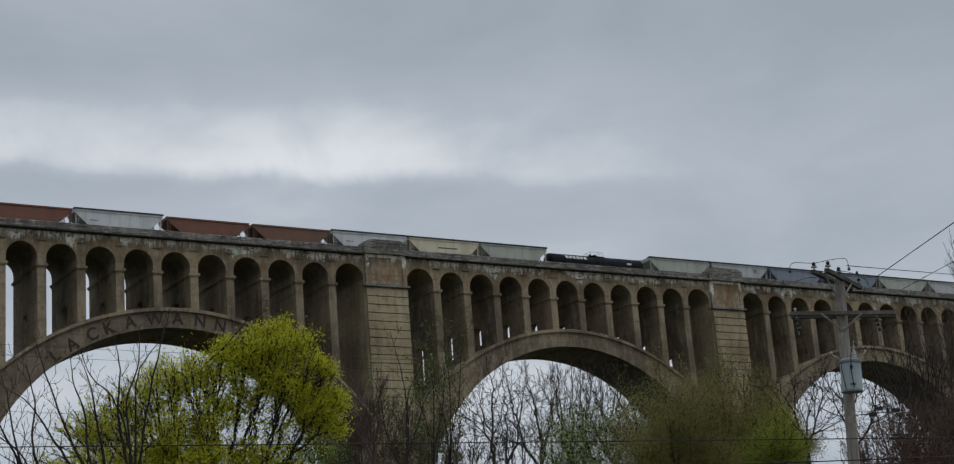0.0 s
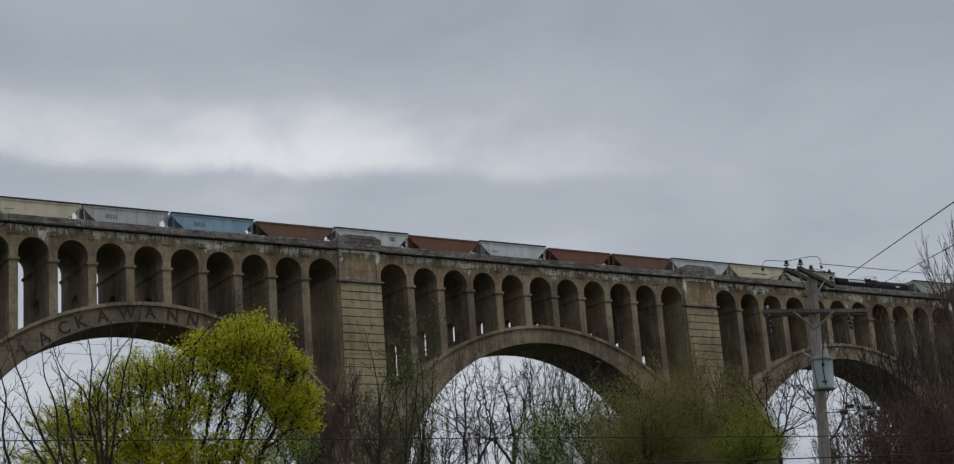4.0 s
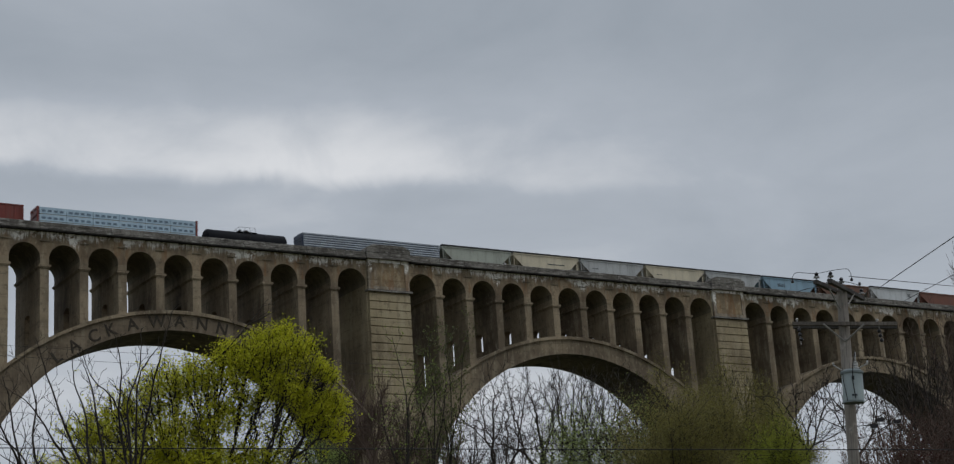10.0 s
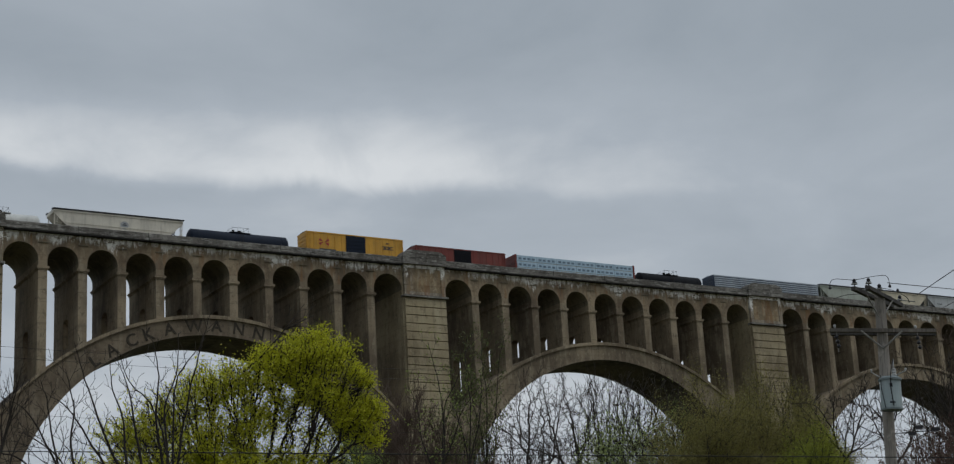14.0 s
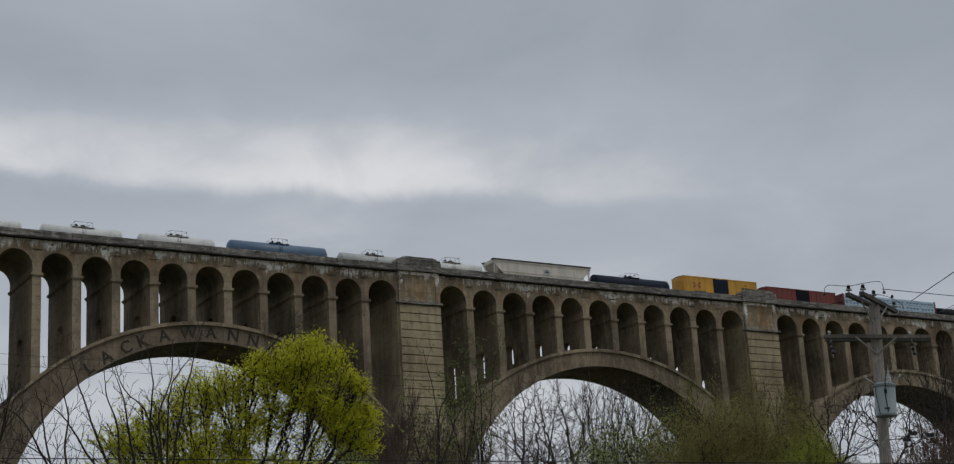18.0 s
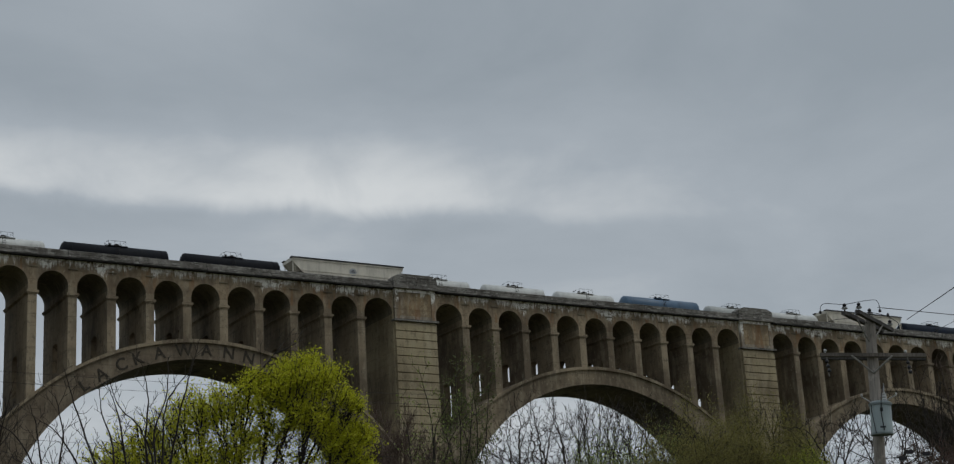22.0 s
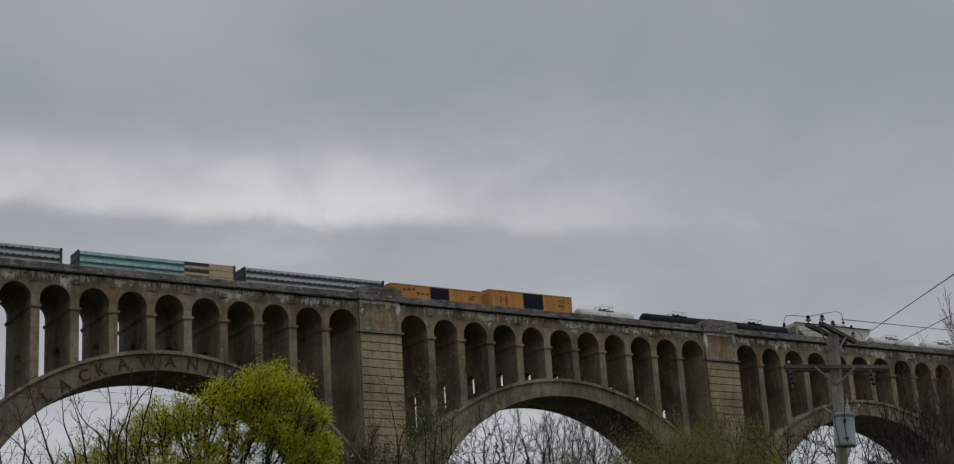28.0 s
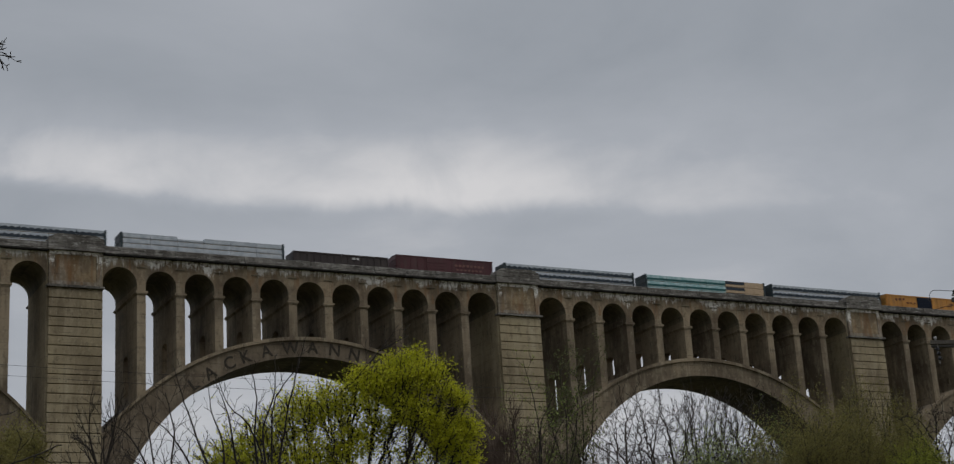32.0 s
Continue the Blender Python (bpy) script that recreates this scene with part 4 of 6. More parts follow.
def build_train():
    word = [(-1.6 + i * 0.42, 2.55, 0.3, 0.34) for i in range(2)]
    n2 = [(-2.9, 2.5, 0.16, 0.6), (-2.55, 2.5, 0.16, 0.6), (-2.2, 2.5, 0.14, 0.6), (-1.85, 2.5, 0.14, 0.6), (-1.5, 2.5, 0.14, 0.6)]
    small = [(-4.0 + 0.3 * i, 2.6, 0.2, 0.14) for i in range(4)]
    right = [(3.0, 3.3, 0.9, 0.1), (3.0, 3.1, 0.7, 0.1), (3.1, 2.85, 0.8, 0.12)]
    hopper(148.7, 161.0, "grey", "faded grey covered hopper wagon on the viaduct track")
    hopper(136.0, 148.3, "sage", "pale sage green covered hopper wagon")
    hopper(123.3, 135.6, "slate", "slate blue covered hopper wagon")
    hopper(109.8, 122.3, "slate", "slate blue covered hopper wagon")
    hopper(96.9, 109.3, "grey", "faded grey covered hopper wagon on the viaduct track", marks=right)
    hopper(83.9, 96.5, "sage", "pale sage green covered hopper wagon")
    tank(63.9, 83.2, "black", "long black tank wagon with pale stencilled bars", 1.5, 2.3, [(-6.4 + 0.72 * i, 22, 0.52, 0.62) for i in range(6)] + [(5.6, 8, 0.9, 0.3)])
    hopper(51.1, 63.4, "sage", "pale sage green covered hopper wagon")
    hopper(38.5, 50.9, "cream", "cream covered hopper wagon with faint stencilling", marks=[(-1.2, 2.7, 3.4, 0.16)])
    hopper(25.7, 38.1, "white", "dirty white covered hopper wagon", marks=small)
    hopper(13.1, 25.4, "brown", "brown oxide open hopper wagon", False)
    hopper(0.3, 12.6, "red", "red oxide open hopper wagon", False)
    hopper(-12.6, -0.3, "white", "dirty white covered hopper wagon", marks=small)
    hopper(-25.5, -12.9, "red", "red oxide open hopper wagon", False)
    hopper(-38.0, -25.7, "white", "dirty white covered hopper wagon", marks=right)
    hopper(-50.8, -38.4, "brown", "brown oxide open hopper wagon", False)
    hopper(-63.5, -51.2, "sky", "sky blue covered hopper wagon with dark bars", marks=n2)
    hopper(-76.2, -64.1, "grey", "faded grey covered hopper wagon with dark bars", marks=n2)
    hopper(-88.8, -76.6, "cream", "cream covered hopper wagon with faint stencilling", marks=small)
    hopper(-101.9, -89.3, "grey", "faded grey covered hopper wagon on the viaduct track", marks=small)
    hopper(-114.7, -102.3, "cream", "cream covered hopper wagon with faint stencilling", marks=[(0.2, 2.6, 3.2, 0.14)])
    hopper(-127.5, -115.1, "sage", "pale sage green covered hopper wagon")
    boxcar(-150.8, -128.0, "silver", "long bare corrugated aluminium wagon", 4.15, None, corr=7)
    tank(-165.9, -152.6, "black", "black tank wagon with a thin handrail", 1.42, 2.15)
    lumber_car(-189.4, -166.9, WRAP_BLUE, WRAP_SLATE, "flat wagon with pale blue wrapped lumber packs", dash=True, end="redbox")
    boxcar(-206.8, -191.2, "redbox", "brick red boxcar with a dark sliding door", 4.2, "black", 0.2, 2.9)
    boxcar(-224.5, -208.9, "yellow", "amber yellow boxcar with a dark door and crimson emblem", 4.72, "navy", 0.0, 3.1, [(4.4, 3.25, 1.7, 0.10), (4.4, 2.85, 1.7, 0.10), (4.6, 3.05, 0.3, 0.14), (5.2, 3.05, 0.5, 0.14), (5.0, 3.75, 0.5, 0.12)] + [(-5.8, 2.0, 2.6, 0.16)], True)
    tank(-242.2, -226.6, "navy", "dark navy tank wagon with a thin handrail", 1.45, 2.2)
    hopper(-260.9, -243.0, "ivory", "long off-white covered hopper wagon with a grey emblem", True, 4.1, 3, [(0.4, 2.72, 0.6, 0.16), (0.55, 2.95, 0.3, 0.12)])
    tank(-273.7, -262.0, "wtank", "off-white tank wagon with a thin handrail", 1.32, 2.0)
    tank(-286.9, -275.0, "gtank", "grey tank wagon with a thin handrail", 1.32, 2.0)
    tank(-304.0, -288.2, "blue", "blue tank wagon with a thin handrail", 1.45, 2.2)
    tank(-317.1, -305.3, "wtank", "off-white tank wagon with a thin handrail", 1.32, 2.0)
    tank(-330.4, -318.5, "wtank", "off-white tank wagon with a thin handrail", 1.32, 2.0)
    tank(-343.8, -332.1, "wtank", "off-white tank wagon with a thin handrail", 1.32, 2.0)
    hopper(-362.3, -344.4, "ivory", "long off-white covered hopper wagon with a grey emblem", True, 4.1, 3, [(0.4, 2.72, 0.6, 0.16), (0.55, 2.95, 0.3, 0.12)])
    tank(-378.8, -363.4, "black", "black tank wagon with a thin handrail", 1.45, 2.15)
    tank(-395.6, -380.0, "black", "black tank wagon with a thin handrail", 1.45, 2.15)
    tank(-409.0, -397.0, "wtank", "off-white tank wagon with a thin handrail", 1.32, 2.0)
    boxcar(-426.0, -410.3, "amber", "weathered amber boxcar with a dark door and crimson emblem", 4.72, "navy", 0.4, 3.6, [(5.0, 3.75, 1.3, 0.12), (5.4, 3.45, 0.9, 0.12), (5.1, 3.0, 1.2, 0.12), (5.1, 2.75, 1.2, 0.12), (1.4, 2.6, 1.1, 0.14)], True)
    boxcar(-443.2, -427.4, "amber", "lower weathered amber boxcar with a dark door", 4.15, "navy", 0.4, 3.2, [(-6.0, 3.0, 0.5, 0.4), (-5.2, 3.1, 0.5, 0.4), (-4.4, 3.15, 0.5, 0.4), (-3.6, 2.6, 0.5, 0.3), (-2.8, 2.6, 0.4, 0.3), (-2.0, 2.6, 0.4, 0.3), (6.0, 3.0, 0.8, 0.16), (5.6, 2.6, 0.9, 0.16)])
    lumber_car(-467.0, -444.4, WRAP_GREY, WRAP_DARK, "flat wagon with grey wrapped lumber packs striped navy")
    lumber_car(-491.1, -468.3, WRAP_TEAL, WRAP_GREEN, "flat wagon with teal wrapped and bare lumber packs", scallop=False, odd=1.0)
    lumber_car(-515.8, -493.2, WRAP_GREY, WRAP_DARK, "flat wagon with grey wrapped lumber packs striped navy")
    boxcar(-533.4, -517.9, "maroon", "maroon boxcar with plain sides and faint marks", 4.2, "maroon", -1.5, 3.0, [(-1.2, 3.35, 1.0, 0.14), (-2.6, 2.3, 0.4, 0.2), (-1.7, 2.3, 0.4, 0.2)] + [(1.6 + 0.62 * i, 2.9, 0.36, 0.34) for i in range(8)] + [(1.8 + 0.62 * i, 2.3, 0.36, 0.26) for i in range(7)])
    gondola(-549.1, -534.7, "dark brown steel gondola wagon with ribbed sides")
    lumber_car(-573.3, -550.4, WRAP_GREY, WRAP_GREY, "flat wagon with pale grey wrapped lumber packs", 4, False, gap=(2, 3))
    lumber_car(-597.5, -575.2, WRAP_GREY, WRAP_DARK, "flat wagon with grey wrapped lumber packs striped navy")


build_train()

# ---- trees ----


def spot(az, dist):
    """A place on the ground at a bearing from the camera's stand (degrees to the right of +y) and a distance."""
    return EYE[0] + dist * math.sin(radians(az)), EYE[1] + dist * math.cos(radians(az))


def tubes(segs, sides):
    """Tapered bars for an array of segments (p, q, r, s), as one vertex and face array."""
    p, q, r, s = segs[:, 0:3], segs[:, 3:6], segs[:, 6], segs[:, 7]
    d = q - p
    d /= np.linalg.norm(d, axis=1)[:, None] + 1e-9
    ref = np.where(np.abs(d[:, 2:3]) > 0.9, np.array([[1.0, 0, 0]]), np.array([[0, 0, 1.0]]))
    u = np.cross(d, ref)
    u /= np.linalg.norm(u, axis=1)[:, None] + 1e-9
    w = np.cross(d, u)
    vs = []
    for base, rad in ((p, r), (q, s)):
        for k in range(sides):
            a = 2 * math.pi * k / sides
            vs.append(base + (u * math.cos(a) + w * math.sin(a)) * rad[:, None])
    v = np.stack(vs, 1)
    n = len(segs)
    f = np.array([(k, (k + 1) % sides, sides + (k + 1) % sides, sides + k) for k in range(sides)])
    faces = (np.arange(n)[:, None, None] * 2 * sides + f[None]).reshape(-1, 4)
    return v.reshape(-1, 3), faces


def fan(rng, levels=5, stems=1, stem_spread=0.25, kids=3, ratio=0.62, angle=34.0, up=0.05, wander=0.05, first=0.35):
    """A branching skeleton of unit height: rows of p, q, thickness at p and q, level. Branches fork off along their parent
    and keep reaching for the light."""
    segs, tips = [], []
    rnd = random.Random(int(rng.integers(1 << 30)))
    gauss, chance = rnd.gauss, rnd.random

    def limb(p, d, length, r, level):
        n = 6 if level == 0 else 4 if level < 3 else 3 if level < levels else 2
        pts = [p]
        x, y, z = p
        dx, dy, dz = d
        step = length / n
        for k in range(n):
            dx, dy, dz = dx + gauss(0, wander), dy + gauss(0, wander), dz + gauss(0, wander) + up
            s = step / math.sqrt(dx * dx + dy * dy + dz * dz)
            ax, ay, az = dx * s, dy * s, dz * s
            x, y, z = x + ax, y + ay, z + az
            dx, dy, dz = ax / step, ay / step, az / step
            pts.append((x, y, z))
        end = 0.45 if level < levels else 0.3
        for k in range(n):
            segs.append((*pts[k], *pts[k + 1], r * (1 - (1 - end) * k / n), r * (1 - (1 - end) * (k + 1) / n), level))
        if level >= levels:
            tips.append(pts[-1])
            return
        m = kids + (1 if level < 2 else 0)
        lo = first if level else 0.25
        for i in range(m):
            f = min(1.0, lo + (1 - lo) * (i + chance() * 0.8) / m)
            k = min(int(f * n), n - 1)
            a, b = pts[k], pts[k + 1]
            g = f * n - k
            base = (a[0] + (b[0] - a[0]) * g, a[1] + (b[1] - a[1]) * g, a[2] + (b[2] - a[2]) * g)
            ux, uy, uz = (b[0] - a[0]) / step, (b[1] - a[1]) / step, (b[2] - a[2]) / step
            vx, vy, vz = gauss(0, 1), gauss(0, 1), gauss(0, 1)
            sx, sy, sz = uy * vz - uz * vy, uz * vx - ux * vz, ux * vy - uy * vx
            q = math.sqrt(sx * sx + sy * sy + sz * sz) + 1e-9
            t = radians(angle * (0.6 + 0.8 * chance()))
            c, s = math.cos(t), math.sin(t) / q
            limb(base, (ux * c + sx * s, uy * c + sy * s, uz * c + sz * s), length * ratio * (1.15 - 0.4 * f) * (0.8 + 0.4 * chance()), r * (1 - 0.55 * f) * 0.62, level + 1)
        limb(pts[-1], (dx, dy, dz), length * ratio, r * end * 0.95, level + 1)

    for s in range(stems):
        a = 6.283 * (s + chance() * 0.6) / stems
        lean = stem_spread * (0.5 + chance() * 0.7) if stems > 1 else 0.04
        limb((0.0, 0.0, 0.0), (math.cos(a) * lean, math.sin(a) * lean * 0.7, 1.0), 0.42, 1.0, 0)
    return np.array(segs), np.array(tips)


def leaves(rng, pts, per, size, spread):
    n = len(pts) * per
    c = np.repeat(pts, per, axis=0) + rng.normal(size=(n, 3)) * spread
    a = rng.normal(size=(n, 3))
    a /= np.linalg.norm(a, axis=1)[:, None]
    b = np.cross(a, rng.normal(size=(n, 3)))
    b /= np.linalg.norm(b, axis=1)[:, None]
    s = size * (0.6 + 0.8 * rng.random((n, 1)))
    v = np.stack([c - a * s, c + b * s * 0.5, c + a * s, c - b * s * 0.5], 1).reshape(-1, 3)
    return v, np.arange(4 * n).reshape(-1, 4)


def quick_mesh(name, v, f, mat):
    me = bpy.data.meshes.new(name)
    me.vertices.add(len(v))
    me.vertices.foreach_set("co", np.asarray(v, dtype=np.float32).ravel())
    n = len(f)
    me.loops.add(n * 4)
    me.loops.foreach_set("vertex_index", np.asarray(f, dtype=np.int32).ravel())
    me.polygons.add(n)
    me.polygons.foreach_set("loop_start", np.arange(0, 4 * n, 4, dtype=np.int32))
    me.materials.append(mat)
    me.update(calc_edges=True)
    me.validate()
    return me


def tree(seed, label, az, dist, top, half, bark_mat=None, leaf_mat=None, per=0, size=0.1, spread=0.2, keep=None, trunk_r=0.16, thin=0.011, name="tree", shift=0.0, **kw):
    """A tree at a bearing and distance from the camera's stand; top is the rise of its tip in degrees, half its half width in metres."""
    rng = np.random.default_rng(seed)
    x, y = spot(az, dist)
    z = ground_height(x, y)
    segs, tips = fan(rng, **kw)
    high = EYE[2] - z + dist * math.tan(radians(top)) + 0.05
    ext = np.percentile(np.abs(tips[:, 0] - np.median(tips[:, 0])), 95)
    sx = half / ext
    tall = np.percentile(tips[:, 2], 98)
    sz = min(sx * 1.1, (high - 1.2) / tall)
    bole = high - tall * sz
    mid = np.median(tips[:, 0]) * sx

    def bend(p):
        q = p * np.array([sx, sx, sz])
        q[:, 0] += (shift - mid) * np.clip(q[:, 2] / (tall * sz), 0, 1)
        q[:, 2] += bole
        return q

    P, Q, T = bend(segs[:, 0:3]), bend(segs[:, 3:6]), bend(tips)
    r = np.maximum(segs[:, 6:8] * trunk_r, thin * np.where(segs[:, 8:9] >= kw.get("levels", 5), 0.75, 1.0))
    bars_ = np.concatenate([P, Q, r], 1)
    n = 5
    trunk = np.array([(0, 0, bole * k / n, 0, 0, bole * (k + 1) / n + 0.02, trunk_r * (1.5 - 0.5 * k / n), trunk_r * (1.5 - 0.5 * (k + 1) / n)) for k in range(n)])
    t = thing(name, label, "tree", (x, y, z - 0.05), -az)
    thick = segs[:, 8] < 2
    vs, fs = tubes(np.concatenate([trunk, bars_[thick]]), 8)
    v2, f2 = tubes(bars_[~thick], 3)
    part("trunk", quick_mesh("trunk", vs, fs, bark_mat or BARK), None, t)
    tagged(part("twig_crown", quick_mesh("twig_crown", v2, f2, bark_mat or BARK), None, t), kind="stuff")
    if per:
        pts = np.concatenate([T, Q[segs[:, 8] >= kw.get("levels", 5) - 1]])
        if keep is not None:
            pts = pts[keep(pts, rng)]
        v, f = leaves(rng, pts, per, size, spread)
        tagged(part("crown", quick_mesh("crown", v, f, leaf_mat), None, t), kind="stuff")
    return t


def twigged(rnd, pts, r0, r1, every=0.34, reach=0.9, depth=2):
    """A limb that winds through the points given, with side twigs that leave it at a slant, alternately. Rows as for tubes, and a weight."""
    rows = []
    m = 5
    fine = []
    for i in range(len(pts) - 1):
        p0, p1, p2, p3 = pts[max(i - 1, 0)], pts[i], pts[i + 1], pts[min(i + 2, len(pts) - 1)]
        for k in range(m):
            f = k / m
            fine.append(0.5 * (2 * p1 + (p2 - p0) * f + (2 * p0 - 5 * p1 + 4 * p2 - p3) * f * f + (3 * p1 - p0 - 3 * p2 + p3) * f ** 3))
    fine.append(pts[-1])
    fine = [p + np.array([rnd.gauss(0, 1), rnd.gauss(0, 1), rnd.gauss(0, 1)]) * min(r0, 0.03) * 0.35 * (0 < i < len(fine) - 1) for i, p in enumerate(fine)]
    total = sum(np.linalg.norm(b - a) for a, b in zip(fine, fine[1:]))
    gone, due, side = 0.0, every * (0.8 + rnd.random()), 1
    for a, b in zip(fine, fine[1:]):
        ln = np.linalg.norm(b - a)
        f0, f1 = gone / total, (gone + ln) / total
        ra, rb = r0 + (r1 - r0) * f0, r0 + (r1 - r0) * f1
        rows.append((*a, *b, ra, rb, 20 if ra > 0.016 else 1))
        gone += ln
        if depth and gone > due:
            due = gone + every * (0.5 + rnd.random())
            side = -side
            d = (b - a) / ln
            out = np.array([-d[2] * side, rnd.gauss(0, 0.7), d[0] * side])
            v = d + out * (0.55 + 0.45 * rnd.random())
            v[2] += 0.15
            v = v / np.linalg.norm(v)
            long = reach * (0.45 + 0.8 * rnd.random()) * (1.0 - 0.45 * f1)
            c = b + v * long * 0.5 + np.array([rnd.gauss(0, 0.05), rnd.gauss(0, 0.05), rnd.gauss(0, 0.05) + 0.04]) * long
            e = b + v * long + np.array([0, 0, 0.16 * long])
            rows.extend(twigged(rnd, [b, c, e], max(rb * 0.5, 0.0078), 0.0055, every * 0.62, reach * 0.5, depth - 1))
    return rows


def limbed(seed, label, az, dist, crotch, lines, r0=0.050, every=0.25, reach=0.75, bark_mat=None, leaf_mat=None, per=4, size=0.04, spread=0.1, share=0.6, trunk_r=0.12):
    """A tree of a few long limbs, each led from the crotch (a rise in degrees) through bearings and rises seen from the camera's stand."""
    rnd = random.Random(seed)
    rng = np.random.default_rng(seed)
    x, y = spot(az, dist)
    z = ground_height(x, y)
    bole = EYE[2] - z + dist * math.tan(radians(crotch))
    rows = []
    for line in lines:
        deep = rnd.uniform(-1.0, 1.0)
        pts = [np.array([0.0, 0.0, bole])]
        for i, (a, e) in enumerate(line):
            pts.append(np.array([dist * math.tan(radians(a - az)), deep * (i + 1) / len(line), EYE[2] - z + dist * math.tan(radians(e))]))
        rows += twigged(rnd, pts, r0 * rnd.uniform(0.8, 1.2), 0.011, every, reach)
    rows = np.array(rows)
    trunk = np.array([(0, 0, bole * k / 5, 0, 0, bole * (k + 1) / 5 + 0.02, trunk_r * (1.4 - 0.12 * k), trunk_r * (1.4 - 0.12 * (k + 1))) for k in range(5)])
    t = thing("tree", label, "tree", (x, y, z - 0.05), -az)
    thick = rows[:, 8] > 12
    part("trunk", quick_mesh("trunk", *tubes(np.concatenate([trunk, rows[thick][:, :8]]), 7), bark_mat or BARK), None, t)
    tagged(part("twig_crown", quick_mesh("twig_crown", *tubes(rows[~thick][:, :8], 3), bark_mat or BARK), None, t), kind="stuff")
    if leaf_mat:
        q = rows[~thick][:, 3:6]
        q = q[rng.random(len(q)) < share]
        tagged(part("crown", quick_mesh("crown", *leaves(rng, q, per, size, spread), leaf_mat), None, t), kind="stuff")
    return t


def grown(seed, label, az, dist, lobes, fork=None, bark_mat=None, leaf_mat=None, per=10, size=0.046, spread=0.15, thin=0.010, wander=0.10, power=0.42, sprays=3, name="tree", gaps=0.0, dead=()):
    """A tree whose limbs divide again and again towards the twig ends of its crown. The crown is a set of lobes
    (bearing, rise, half width, half height, twig ends, leafiness) seen from the camera's stand; fork is the rise of the first fork."""
    rnd = random.Random(seed)
    rng = np.random.default_rng(seed)
    x, y = spot(az, dist)
    z = ground_height(x, y)
    ends, leafy = [], []
    for a, e, hw, hh, n, share in lobes:
        c = np.array([dist * math.tan(radians(a - az)), 0.0, EYE[2] - z + dist * math.tan(radians(e))])
        d = rng.normal(size=(n, 3))
        d *= (rng.random((n, 1)) ** 0.4) * (1 + 0.20 * rng.normal(size=(n, 1))) / (np.linalg.norm(d, axis=1)[:, None])
        ends.append(c + d * np.array([hw, hw * 0.8, hh]))
        leafy.append(np.full(n, share))
    ends, leafy = np.concatenate(ends), np.concatenate(leafy)
    bars_, spots_ = [], []

    def limb(p, d, q, n, m):
        """A bowed limb from p, leaving along d, to q; gives the way it points at its end."""
        length = np.linalg.norm(q - p) + 1e-6
        bow = p + d * length * 0.5 + rng.normal(size=3) * length * wander
        pts = [p * (1 - f) ** 2 + bow * 2 * f * (1 - f) + q * f * f for f in np.linspace(0, 1, m + 1)]
        r0, r1 = thin * n ** power, thin * max(n * 0.8, 1) ** power * (0.62 if n == 1 else 1.0)
        for k in range(m):
            bars_.append((*pts[k], *pts[k + 1], r0 + (r1 - r0) * k / m, r0 + (r1 - r0) * (k + 1) / m, n))
        e = pts[-1] - pts[-2]
        return pts, e / (np.linalg.norm(e) + 1e-9)

    def grow(p, d, idx):
        n = len(idx)
        if n == 1:
            pts, _ = limb(p, d, ends[idx[0]], 1, 3)
            here = noise.noise(Vector(ends[idx[0]]) * 1.15 + Vector((seed, 0, 0)))
            green = rnd.random() < leafy[idx[0]] * max(0.0, min(1.0, 1.0 + gaps * (here * 2.2 - 0.15) * (leafy[idx[0]] < 0.99)))
            if green:
                spots_.extend(pts[2:])
            reach = min(np.linalg.norm(pts[-1] - p), 1.6) * 0.55
            for s in range(sprays):
                a = pts[1 + s % 3]
                v = pts[-1] - p
                v = v / (np.linalg.norm(v) + 1e-6) + rng.normal(size=3) * 0.45
                e = a + v / np.linalg.norm(v) * reach * (0.5 + 0.6 * rnd.random())
                bars_.append((*a, *e, thin * 0.8, thin * 0.5, 1))
                if green:
                    spots_.append(e)
            return
        k = min(n, 3 if n > 40 and rnd.random() < 0.5 else 2)
        P = ends[idx]
        dirs = (P - p) / (np.linalg.norm(P - p, axis=1)[:, None] + 1e-6)
        cen = dirs[rng.choice(n, k, replace=False)]
        for _ in range(4):
            own = np.argmin(((dirs[:, None] - cen[None]) ** 2).sum(2), 1)
            cen = np.array([dirs[own == j].mean(0) if (own == j).any() else cen[j] for j in range(k)])
        if len(set(own.tolist())) == 1:
            own = np.arange(n) % k
        for j in range(k):
            sub = idx[own == j]
            if not len(sub):
                continue
            if len(sub) == 1:
                grow(p, d, sub)
                continue
            c = ends[sub].mean(0)
            near = np.percentile(np.linalg.norm(ends[sub] - p, axis=1), 20)
            v = c - p
            v = v / (np.linalg.norm(v) + 1e-6)
            step = near * (0.30 + 0.25 * rnd.random())
            q = p + v * step
            pts, e = limb(p, d * 0.45 + v * 0.55, q, len(sub), 3 if len(sub) > 8 else 2)
            grow(q, e * 0.6 + v * 0.4, sub)

    rise = fork if fork is not None else min(e for _, e, *_ in lobes) - 2.0
    bole = max(1.2, EYE[2] - z + dist * math.tan(radians(rise)))
    top = np.array([0.0, 0.0, bole])
    grow(top, np.array([0.0, 0.0, 1.0]), np.arange(len(ends)))
    for line in dead:
        pts = [np.array([dist * math.tan(radians(a - az)), -0.4, EYE[2] - z + dist * math.tan(radians(e))]) for a, e in line]
        bars_.extend(twigged(rnd, pts, 0.030, 0.008))
